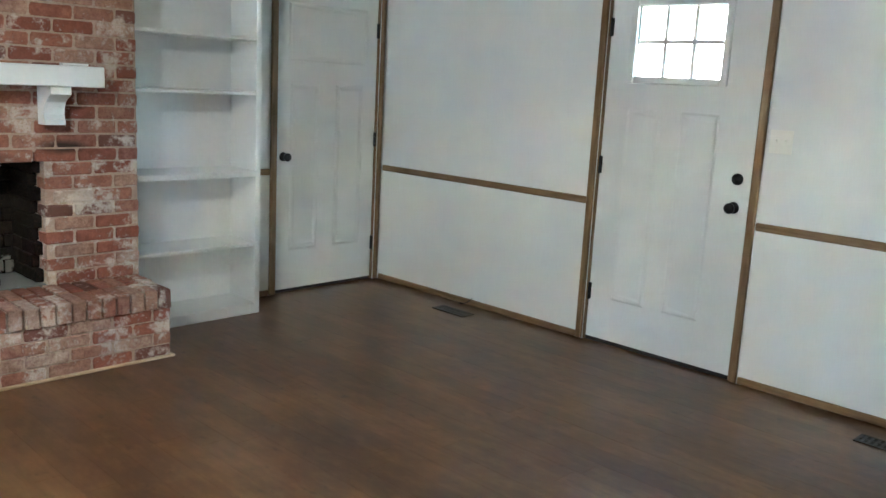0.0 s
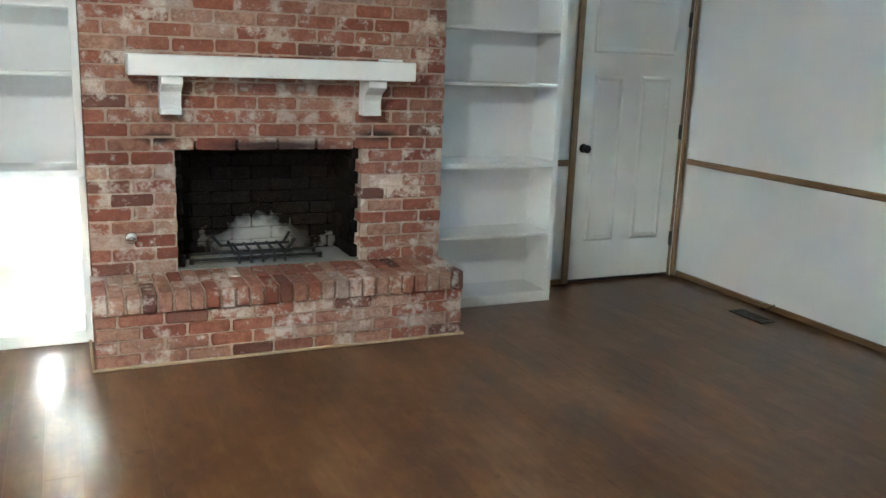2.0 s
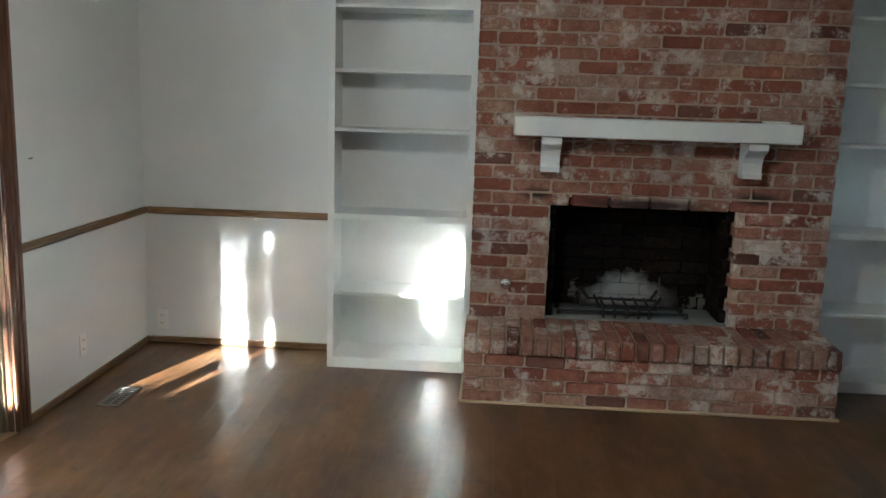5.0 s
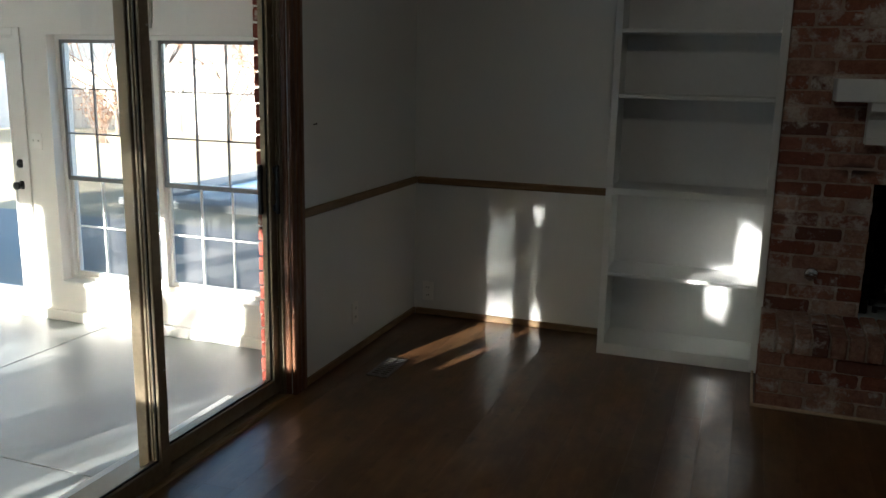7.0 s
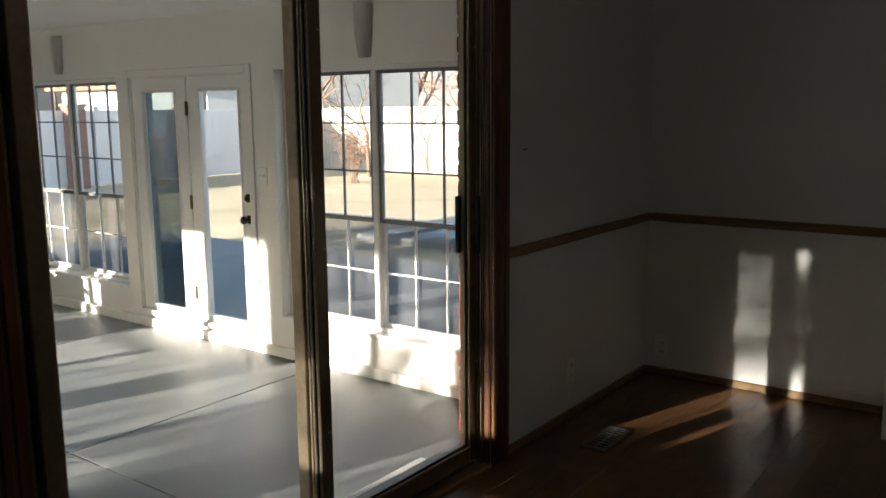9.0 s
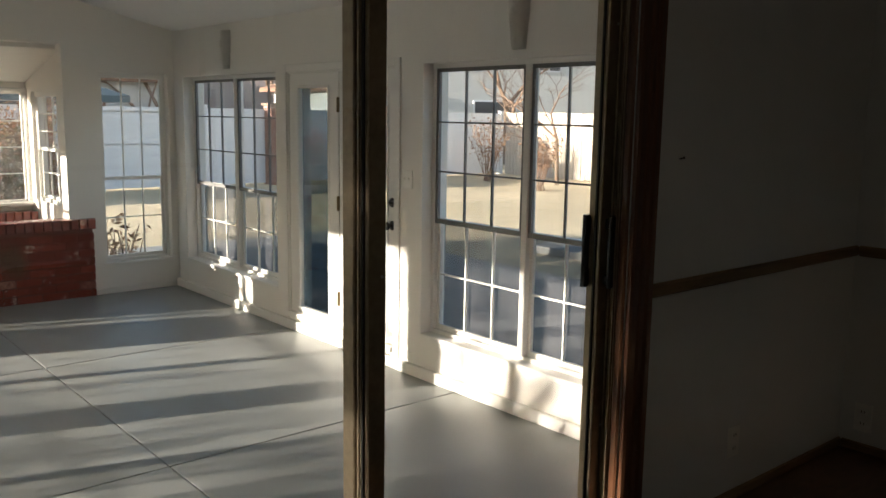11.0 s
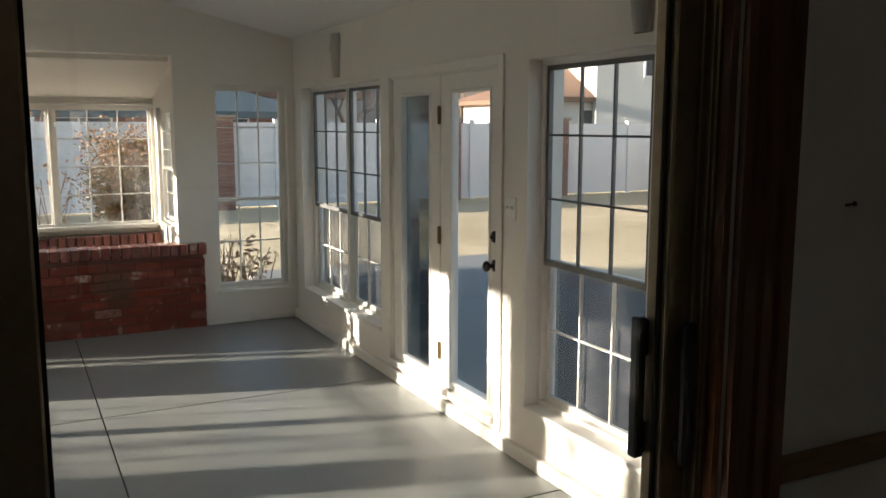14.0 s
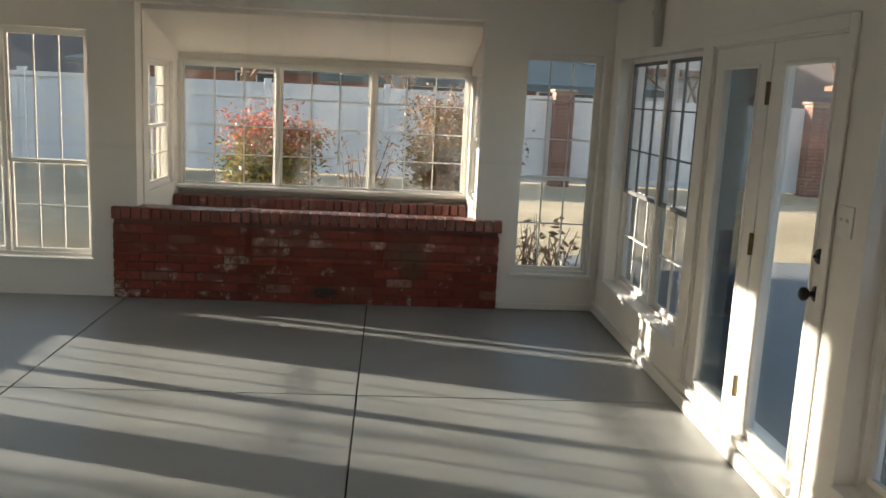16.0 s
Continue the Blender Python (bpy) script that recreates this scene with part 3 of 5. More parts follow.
def casement_row(name, x, y0, y1, z0, z1, units, nc, nr):
    win = empty(name, (x, (y0 + y1) / 2, z0), "wide white triple bay window with muntin grids", "window", "", "structure")
    f = 0.035
    part("window_frame", boxes([(x - 0.04, x + 0.04, y0, y1, z1 - f, z1), (x - 0.04, x + 0.05, y0, y1, z0, z0 + f), (x - 0.04, x + 0.04, y0, y0 + f, z0 + f, z1 - f), (x - 0.04, x + 0.04, y1 - f, y1, z0 + f, z1 - f)], 0.003), SUNTRIM, win)
    w = (y1 - y0 - 2 * f) / units
    for k in range(units):
        a, b = y0 + f + k * w, y0 + f + (k + 1) * w
        if k:
            part("mullion", boxes([(x - 0.045, x + 0.045, a - 0.022, a + 0.022, z0 + f, z1 - f)], 0.003), SUNTRIM, win)
        a1, b1 = a + (0.022 if k else 0), b - (0.022 if k < units - 1 else 0)
        sash = part("sash", boxes([(x - 0.015, x + 0.015, a1, b1, z0 + f, z0 + f + 0.02), (x - 0.015, x + 0.015, a1, b1, z1 - f - 0.02, z1 - f), (x - 0.015, x + 0.015, a1, a1 + 0.02, z0 + f, z1 - f), (x - 0.015, x + 0.015, b1 - 0.02, b1, z0 + f, z1 - f)]), SUNTRIM, win)
        gy, gz = [a1 + 0.02 + (b1 - a1 - 0.04) * i / nc for i in range(nc + 1)], [z0 + f + 0.02 + (z1 - z0 - 2 * f - 0.04) * j / nr for j in range(nr + 1)]
        for g in gy[1:-1]:
            part("muntin", boxes([(x - 0.008, x + 0.008, g - 0.006, g + 0.006, z0 + f + 0.02, z1 - f - 0.02)]), SUNTRIM, sash)
        for g in gz[1:-1]:
            part("muntin", boxes([(x - 0.0075, x + 0.0075, a1 + 0.02, b1 - 0.02, g - 0.006, g + 0.006)]), SUNTRIM, sash)
        for i in range(nc):
            for j in range(nr):
                pane("pane", boxes([(x - 0.002, x + 0.002, gy[i], gy[i + 1], gz[j], gz[j + 1])]), sash, HAZEGLASS)


casement_row("window_11", BX, -3.715, -1.13, 0.407, 1.53, 3, 3, 4)
SOIL = painted("dry_soil", (0.07, 0.05, 0.035), 1.0, 60, 0.4, 1.0)
structure("planter_soil", boxes([(BX + 0.001, XW + 0.0, -3.714, -1.131, 0.1, 0.25)]), SOIL, "dry dark soil inside the brick planter", "soil")
structure("bay_ledge", boxes([(BX + 0.041, BX + 0.12, -3.71, -1.135, 0.41, 0.441)], 0.004), SUNTRIM, "cream painted ledge below the bay window", "sill")


# ---- sliding glass door ----
def sliding_door():
    d = empty("sliding_door", (-0.1, -2.37, -0.02), "bronze aluminium sliding glass door, closed", "sliding door")
    x0, x1 = -0.215, -0.03
    part("outer_frame", boxes([(x0, x1, SL0 + 0.001, SL0 + 0.034, 0.0, SLH - 0.001), (-0.118, x1, SL1 - 0.012, SL1 - 0.001, 0.0, SLH - 0.001), (x0, x1, SL0 + 0.034, SL1 - 0.031, SLH - 0.04, SLH - 0.001)], 0.003), BRONZE, d)
    part("jamb_rib", boxes([(-0.052, -0.046, SL1 - 0.024, SL1 - 0.012, 0.005, SLH - 0.041), (-0.036, -0.031, SL1 - 0.02, SL1 - 0.012, 0.005, SLH - 0.041)], 0.001), BRONZE, d, "thin bronze rib of the jamb")
    part("track", boxes([(x0 - 0.02, x1 + 0.005, SL0 + 0.001, SL1 - 0.001, -0.035, 0.004), (-0.081, -0.075, SL0 + 0.036, SL1 - 0.036, 0.004, 0.016), (-0.142, -0.136, SL0 + 0.036, SL1 - 0.036, 0.004, 0.016)]), BRONZE, d, "worn aluminium sill track")
    for nm, x, a, b in (("fixed_panel", -0.022, SL0 + 0.035, -2.352), ("moving_panel", -0.078, -2.402, SL1 - 0.013)):
        s, t = 0.05, 0.023
        p = part(nm, boxes([(x - t, x + t, a, a + s, 0.017, SLH - 0.042), (x - t, x + t, b - s, b, 0.017, SLH - 0.042), (x - t, x + t, a + s, b - s, 0.017, 0.085), (x - t, x + t, a + s, b - s, SLH - 0.10, SLH - 0.042)], 0.003), BRONZE, d)
        # two thin ribs on the sunlit edge of the meeting stile
        if nm == "fixed_panel":
            e = b - s
            part("stile_ridge", boxes([(x - 0.012, x - 0.007, e - 0.005, e, 0.02, SLH - 0.045), (x + 0.006, x + 0.011, e - 0.005, e, 0.02, SLH - 0.045)], 0.0015), BRONZE, p)
        part("glazing_gasket", boxes([(x + 0.004, x + 0.012, a + s, a + s + 0.006, 0.085, SLH - 0.1), (x + 0.004, x + 0.012, b - s - 0.006, b - s, 0.085, SLH - 0.1), (x + 0.004, x + 0.012, a + s + 0.006, b - s - 0.006, 0.085, 0.091)], 0.001), RUBBER, p, "black rubber glazing gasket")
        for z in (0.42, 0.98, 1.6):
            part("screw", cylinder(bmesh.new(), (x + t, b - 0.012, z), (x + t + 0.002, b - 0.012, z), 0.004, n=8), ALU, p, "small steel screw head")
        pane("pane", boxes([(x - 0.003, x + 0.003, a + s - 0.002, b - s + 0.002, 0.083, SLH - 0.098)]), p)
        if nm == "moving_panel":
            part("handle", boxes([(x - t - 0.004, x - t + 0.014, b - 0.074, b - 0.056, 0.845, 1.06), (x - t - 0.002, x - t + 0.012, b - 0.06, b - 0.049, 0.85, 0.90), (x - t - 0.002, x - t + 0.012, b - 0.06, b - 0.049, 1.0, 1.055)], 0.003), BLACK, p, "black outer pull handle")
            part("handle", boxes([(x + t + 0.014, x + t + 0.03, b - 0.036, b - 0.016, 0.845, 1.06), (x + t, x + t + 0.018, b - 0.034, b - 0.018, 0.855, 0.885), (x + t, x + t + 0.018, b - 0.034, b - 0.018, 1.02, 1.05)], 0.004), BLACK, p, "black inner pull handle")
    return d


sliding_door()
CL = "dark stained wooden casing round the sliding door"


def fluted_casing(y0, y1):
    """Upright casing with a raised outer bead and two shallow grooves."""
    w = y1 - y0
    pts = [(0.001, y0), (0.014, y0), (0.018, y0 + 0.1 * w), (0.018, y0 + 0.3 * w), (0.013, y0 + 0.34 * w), (0.013, y0 + 0.4 * w), (0.02, y0 + 0.44 * w), (0.02, y0 + 0.6 * w), (0.015, y0 + 0.64 * w), (0.015, y0 + 0.7 * w), (0.024, y0 + 0.74 * w), (0.024, y1 - 0.004), (0.02, y1), (0.001, y1)]
    bm = bmesh.new()
    lo, hi = [bm.verts.new((x, y, 0.002)) for x, y in pts], [bm.verts.new((x, y, SLH + 0.1)) for x, y in pts]
    for k in range(len(pts)):
        j = (k + 1) % len(pts)
        bm.faces.new((lo[k], lo[j], hi[j], hi[k]))
    bm.faces.new(lo[::-1])
    bm.faces.new(hi)
    structure("trim", bm, DARKTRIM, CL, "door casing")


fluted_casing(SL1 + 0.001, SL1 + 0.1)
fluted_casing(SL0 - 0.1, SL0 - 0.001)
strip("trim", 0.001, 0.021, SL0, SL1, SLH + 0.001, SLH + 0.099, DARKTRIM, CL, "door casing")
strip("trim", -0.028, 0.0005, SL1 - 0.012, SL1 - 0.001, 0.004, SLH - 0.002, DARKTRIM, "dark stained wooden jamb liner", "door casing")
strip("trim", -0.028, 0.0005, SL0 + 0.001, SL0 + 0.012, 0.004, SLH - 0.002, DARKTRIM, "dark stained wooden jamb liner", "door casing")
strip("threshold", -0.024, 0.012, SL0 + 0.001, SL1 - 0.001, -0.019, 0.008, TRIMY, "brown wooden threshold of the sliding door", "threshold")


# ---- hinged doors ----
def panel_door(name, w, h, t, panels, lites=None):
    """A moulded door slab in local x (width), z (height); face towards -y. panels sunk with a bevel; lites left open."""
    bm = bmesh.new()
    allr = panels + ([lites] if lites else [])
    xs = sorted({0, w, *(p[0] for p in allr), *(p[1] for p in allr)})
    zs = sorted({0, h, *(p[2] for p in allr), *(p[3] for p in allr)})
    vs = {(i, j): bm.verts.new((x, 0, z)) for i, x in enumerate(xs) for j, z in enumerate(zs)}
    groups = {}
    for i in range(len(xs) - 1):
        for j in range(len(zs) - 1):
            cx, cz = (xs[i] + xs[i + 1]) / 2, (zs[j] + zs[j + 1]) / 2
            if lites and lites[0] < cx < lites[1] and lites[2] < cz < lites[3]:
                continue
            f = bm.faces.new((vs[i, j], vs[i + 1, j], vs[i + 1, j + 1], vs[i, j + 1]))
            for k, p in enumerate(panels):
                if p[0] < cx < p[1] and p[2] < cz < p[3]:
                    groups.setdefault(k, []).append(f)
    back = bmesh.ops.extrude_face_region(bm, geom=list(bm.faces))
    bmesh.ops.translate(bm, verts=[g for g in back["geom"] if isinstance(g, bmesh.types.BMVert)], vec=(0, t, 0))
    for fs in groups.values():
        fs = [f for f in fs if f.is_valid]
        bmesh.ops.inset_region(bm, faces=fs, thickness=0.014, depth=-0.009, use_even_offset=True)
        bmesh.ops.inset_region(bm, faces=fs, thickness=0.010, depth=0.0, use_even_offset=True)
        bmesh.ops.inset_region(bm, faces=fs, thickness=0.018, depth=0.007, use_even_offset=True)
    return bm


def knob_mesh(c, axis, r=0.028):
    bm = bmesh.new()
    lathe(bm, [(0.031, 0.0), (0.031, 0.006), (0.012, 0.010), (0.011, 0.03), (0.02, 0.036), (r, 0.046), (r, 0.058), (0.018, 0.066), (0.004, 0.068)], c, axis)
    return bm


def bolt_mesh(c, axis):
    bm = bmesh.new()
    lathe(bm, [(0.031, 0.0), (0.031, 0.008), (0.026, 0.014), (0.008, 0.015), (0.007, 0.03), (0.002, 0.031)], c, axis)
    return bm


def hinge_mesh(x, y, z):
    bm = boxes([(x - 0.012, x + 0.012, y - 0.006, y + 0.004, z - 0.05, z + 0.05)], 0.002)
    cylinder(bm, (x, y - 0.008, z - 0.052), (x, y - 0.008, z + 0.052), 0.006, n=10)
    return bm


# closet door in the fireplace wall
cd = empty("door_1", (5.05, 0.03, 0), "closed white moulded panel door with black knob", "door", "", "structure")
slab = part("door_slab", panel_door("door", 0.866, 2.045, 0.035, [(0.10, 0.766, 1.55, 1.93), (0.12, 0.36, 0.27, 1.41), (0.50, 0.75, 0.27, 1.41)]), DOORP)
slab.matrix_world = Matrix.Translation((5.057, 0.022, 0.022))
slab.parent, slab.matrix_parent_inverse = cd, cd.matrix_world.inverted()
part("knob", knob_mesh((5.125, 0.022, 0.94), (0, -1, 0)), BLACK, cd, "black round knob", True)
for z in (0.28, 1.05, 1.82):
    part("hinge", hinge_mesh(5.921, 0.012, z), BLACK, cd, "black steel hinge")
part("threshold_gap", boxes([(5.051, 5.929, 0.03, 0.06, -0.02, 0.02)]), RUBBER, cd)
part("stop", boxes([(5.0505, 5.0565, -0.0, 0.15, 0.002, 2.074), (5.9235, 5.9295, 0.0, 0.15, 0.002, 2.074), (5.0565, 5.9235, 0.0, 0.15, 2.068, 2.0745)]), TRIM, cd)
structure("closet_back", boxes([(4.9, 6.1, 0.35, 0.4, -0.4, 2.4)]), SOOT, "dark back of the closet", "wall")
CC = "brown oak casing round the door"
strip("trim", 5.0, 5.049, -0.024, -0.001, 0.002, 2.128, TRIM, CC, "door casing")
strip("trim", 5.931, 5.966, -0.024, -0.001, 0.002, 2.128, TRIM, CC, "door casing")
strip("trim", 5.0495, 5.9305, -0.023, -0.001, 2.077, 2.127, TRIMX, CC, "door casing")

# entrance door in the east wall; local x runs along -y
fdoor = empty("door_2", (XR + 0.03, -1.91, 0), "closed white entrance door with a six-lite window", "door", "", "structure")
M = Matrix.Translation((XR + 0.022, -1.912, 0.022)) @ Matrix.Rotation(radians(-90), 4, "Z")
slab = part("door_slab", panel_door("door", 0.936, 2.02, 0.045, [(0.155, 0.375, 0.25, 1.37), (0.49, 0.715, 0.25, 1.37)], (0.176, 0.697, 1.552, 1.93)), DOORP)
slab.matrix_world = M
slab.parent, slab.matrix_parent_inverse = fdoor, fdoor.matrix_world.inverted()


def local_part(name, bm, mat, m, parent, label="", smooth=False):
    bm.transform(m)
    return part(name, bm, mat, parent, label, smooth)


local_part("lite_frame", boxes([(0.136, 0.176, -0.014, 0.03, 1.512, 1.97), (0.697, 0.737, -0.014, 0.03, 1.512, 1.97), (0.176, 0.697, -0.014, 0.03, 1.512, 1.552), (0.176, 0.697, -0.014, 0.03, 1.93, 1.97)], 0.006), DOORP, M, fdoor)
local_part("muntin", boxes([(0.176, 0.697, 0.004, 0.03, 1.73, 1.752)], 0.003), DOORP, M, fdoor)
for x in (0.35, 0.523):
    local_part("muntin", boxes([(x - 0.011, x + 0.011, 0.003, 0.031, 1.552, 1.93)], 0.003), DOORP, M, fdoor)
for a, b in ((0.176, 0.339), (0.361, 0.512), (0.534, 0.697)):
    for c, d in ((1.552, 1.73), (1.752, 1.93)):
        p = local_part("pane", boxes([(a, b, 0.015, 0.019, c, d)]), GLASS, M, fdoor)
        p.visible_shadow = False
part("knob", knob_mesh((XR + 0.022, -2.76, 0.92), (-1, 0, 0)), BLACK, fdoor, "black round knob", True)
part("deadbolt", bolt_mesh((XR + 0.022, -2.765, 1.07), (-1, 0, 0)), BLACK, fdoor, "black deadbolt turn", True)
for z in (0.28, 1.04, 1.82):
    local_part("hinge", hinge_mesh(0.006, -0.008, z), BLACK, M, fdoor, "black steel hinge")
part("threshold_gap", boxes([(XR + 0.02, XR + 0.1, -2.854, -1.906, -0.02, 0.021)]), RUBBER, fdoor)
part("stop", boxes([(XR + 0.0, XR + 0.15, -2.8545, -2.8485, 0.002, 2.049), (XR, XR + 0.15, -1.9115, -1.9055, 0.002, 2.049), (XR, XR + 0.15, -2.8485, -1.9115, 2.0425, 2.0495)]), TRIM, fdoor)
strip("trim", XR - 0.024, XR - 0.001, -2.9, -2.856, 0.002, 2.105, TRIM, CC, "door casing")
strip("trim", XR - 0.024, XR - 0.001, -1.904, -1.862, 0.002, 2.105, TRIM, CC, "door casing")
strip("trim", XR - 0.023, XR - 0.001, -2.8555, -1.9045, 2.053, 2.104, TRIMY, CC, "door casing")


# glazed garden doors in the sunroom
def glazed_leaf(name, x0, x1, gx0, gx1, parent, glass=None):
    z0, z1, g0, g1, y0, y1 = FD[2] + 0.035, FD[3] - 0.012, -0.125, 1.521, YF + 0.012, YF + 0.055
    leaf = part(name, boxes([(x0, gx0, y0, y1, z0, z1), (gx1, x1, y0, y1, z0, z1), (gx0, gx1, y0, y1, z0, g0), (gx0, gx1, y0, y1, g1, z1)]), SUNTRIM, parent)
    part("glazing_bead", boxes([(gx0 - 0.016, gx0 + 0.004, y0 - 0.006, y0 + 0.02, g0 - 0.016, g1 + 0.016), (gx1 - 0.004, gx1 + 0.016, y0 - 0.006, y0 + 0.02, g0 - 0.016, g1 + 0.016), (gx0 + 0.004, gx1 - 0.004, y0 - 0.006, y0 + 0.02, g0 - 0.016, g0 + 0.004), (gx0 + 0.004, gx1 - 0.004, y0 - 0.006, y0 + 0.02, g1 - 0.004, g1 + 0.016)], 0.004), SUNTRIM, leaf)
    pane("pane", boxes([(gx0 + 0.001, gx1 - 0.001, YF + 0.034, YF + 0.040, g0 + 0.001, g1 - 0.001)]), leaf)
    # dark see-through sheet added behind the pane in place of a reflection
    if glass:
        sheet = part("screen_sheet", boxes([(gx0 + 0.001, gx1 - 0.001, YF + 0.048, YF + 0.050, g0 + 0.001, g1 - 0.001)]), glass, leaf, "added dark sheet that gives the glass its dark reflection")
        sheet.visible_shadow = False
    return leaf


gd = empty("door_3", (-3.51, YF + 0.03, FD[2]), "closed cream white double garden doors with full-height glass", "door", "", "structure")
glazed_leaf("door_leaf", FD[0] + 0.012, -3.511, -4.05, -3.645, gd, DARKSHEET)
right = glazed_leaf("door_leaf", -3.503, FD[1] - 0.012, -3.37, -2.945, gd)
part("knob", knob_mesh((-2.884, YF + 0.012, 0.625), (0, -1, 0)), BLACK, right, "black round knob", True)
part("deadbolt", bolt_mesh((-2.884, YF + 0.012, 0.775), (0, -1, 0)), BLACK, right, "black deadbolt turn", True)
for z in (0.03, 0.715, 1.40):
    part("hinge", hinge_mesh(-3.507, YF + 0.006, z), BRASS, right, "aged brass hinge")
part("door_frame", boxes([(FD[0] + 0.0005, FD[0] + 0.011, YF + 0.001, YF + 0.12, FD[2], FD[3] - 0.0005), (FD[1] - 0.011, FD[1] - 0.0005, YF + 0.001, YF + 0.12, FD[2], FD[3] - 0.0005), (FD[0] + 0.011, FD[1] - 0.011, YF + 0.001, YF + 0.12, FD[3] - 0.011, FD[3] - 0.0005), (FD[0] + 0.011, FD[1] - 0.011, YF - 0.03, YF + 0.14, FD[2] - 0.005, FD[2] + 0.032)]), SUNTRIM, gd)
SC = "cream white flat door casing"
strip("trim", FD[0] - 0.055, FD[0] - 0.0, YF - 0.014, YF - 0.001, FS + 0.076, FD[3] + 0.055, SUNTRIM, SC, "door casing", 0.003)
strip("trim", FD[1] + 0.0, FD[1] + 0.055, YF - 0.014, YF - 0.001, FS + 0.076, FD[3] + 0.055, SUNTRIM, SC, "door casing", 0.003)
strip("trim", FD[0], FD[1], YF - 0.0135, YF - 0.001, FD[3] + 0.0, FD[3] + 0.054, SUNTRIM, SC, "door casing", 0.003)


# ---- fireplace ----
fp = empty("fireplace", (2.94, -0.42, 0), "old red brick fireplace with raised hearth, sooty firebox", "fireplace")
BF = -0.42
FX0, FX1, FZ0, FZ1 = 2.42, 3.40, 0.375, 1.04
chim = part("chimney_breast", boxes([(2.004, 3.886, BF + 0.0052, -0.001, FZ1 + 0.006, 2.54)]), MORTAR, fp, "pale sandy mortar")
cheek_a = part("cheek", boxes([(2.004, FX0 - 0.004, BF + 0.0052, -0.001, 0.0, FZ1 + 0.005)]), MORTAR, fp, "pale sandy mortar")
cheek_b = part("cheek", boxes([(FX1 + 0.004, 3.886, BF + 0.0052, -0.001, 0.0, FZ1 + 0.005)]), MORTAR, fp, "pale sandy mortar")
fbox = part("firebox", boxes([(FX0 - 0.003, FX1 + 0.003, -0.055, -0.002, FZ0, FZ1 + 0.004)]), FIREJOINT, fp, "black sooty firebox")
structure("flue", boxes([(FX0 - 0.3, FX1 + 0.3, 0.19, 0.22, 0.0, 1.5)]), SOOT, "dark masonry behind the firebox", "wall")
part("ash_floor", boxes([(FX0 - 0.001, FX1 + 0.001, BF + 0.02, -0.002, 0.3, FZ0)]), ASH, fp, "grey ash on the firebox floor")
hearth = part("hearth", boxes([(1.996, 3.874, -0.7748, BF + 0.005, 0.0, 0.358)]), MORTAR, fp, "raised brick hearth")
part("lintel", boxes([(FX0 - 0.1, FX1 + 0.1, BF + 0.02, BF + 0.1, FZ1 - 0.004, FZ1 + 0.004)]), IRON, fp, "blackened steel lintel")

# mantel shelf on two scrolled brackets
mt = empty("mantel_shelf", (2.918, -0.5, 1.37), "white painted mantel shelf on scrolled brackets", "mantel shelf")
part("shelf", boxes([(2.20, 3.635, -0.612, BF - 0.004, 1.372, 1.470)], 0.004), WHITE, mt)
prof = [(BF - 0.004, 1.372), (BF - 0.17, 1.372), (BF - 0.17, 1.335), (BF - 0.155, 1.325), (BF - 0.13, 1.315), (BF - 0.10, 1.295), (BF - 0.085, 1.265), (BF - 0.08, 1.235), (BF - 0.085, 1.215), (BF - 0.09, 1.21), (BF - 0.09, 1.185), (BF - 0.004, 1.185)]
for a in (2.348, 3.382):
    part("bracket", extrude_profile(prof, "x", a, a + 0.098), WHITE, mt, "scrolled white bracket")
bar = tagged(part("paint_stick", boxes([(3.45, 3.575, -0.57, -0.53, 1.4705, 1.483)], 0.003), WHITE), "flat white strip lying on the mantel shelf", "strip")
gv = empty("gas_valve", (2.195, BF, 0.56), "chrome gas key valve set in the brick", "valve")
part("flange", lathe(bmesh.new(), [(0.032, 0.0), (0.032, 0.004), (0.02, 0.012), (0.012, 0.014)], (2.195, BF - 0.001, 0.56), (0, -1, 0)), CHROME, gv, "", True)
part("stem", lathe(bmesh.new(), [(0.009, 0.0), (0.009, 0.022), (0.004, 0.024)], (2.195, BF - 0.012, 0.56), (0, -1, 0)), CHROME, gv, "", True)

# fire grate
gr = empty("fire_grate", (2.92, -0.2, FZ0), "black iron log grate standing in ash", "grate")
FW = FX1 - FX0
part("front_bar", cylinder(bmesh.new(), (FX0 + 0.30 * FW, -0.33, FZ0 + 0.055), (FX0 + 0.63 * FW, -0.33, FZ0 + 0.055), 0.008, n=8), IRON, gr)
part("back_bar", cylinder(bmesh.new(), (FX0 + 0.27 * FW, -0.14, FZ0 + 0.06), (FX0 + 0.66 * FW, -0.14, FZ0 + 0.06), 0.008, n=8), IRON, gr)
for f in (0.33, 0.395, 0.46, 0.525, 0.585):
    bm = cylinder(bmesh.new(), (FX0 + f * FW, -0.14, FZ0 + 0.068), (FX0 + f * FW, -0.335, FZ0 + 0.062), 0.007, n=8)
    cylinder(bm, (FX0 + f * FW, -0.335, FZ0 + 0.062), (FX0 + f * FW, -0.35, FZ0), 0.007, n=8)
    part("bar", bm, IRON, gr)
for y in (-0.30, -0.16):
    part("rail", cylinder(bmesh.new(), (FX0 + 0.07 * FW, y, FZ0 + 0.022), (FX0 + 0.81 * FW, y, FZ0 + 0.022), 0.008, n=8), IRON, gr)
    for f in (0.08, 0.80):
        part("foot", cylinder(bmesh.new(), (FX0 + f * FW, y, FZ0), (FX0 + f * FW, y, FZ0 + 0.03), 0.012, n=8), IRON, gr)
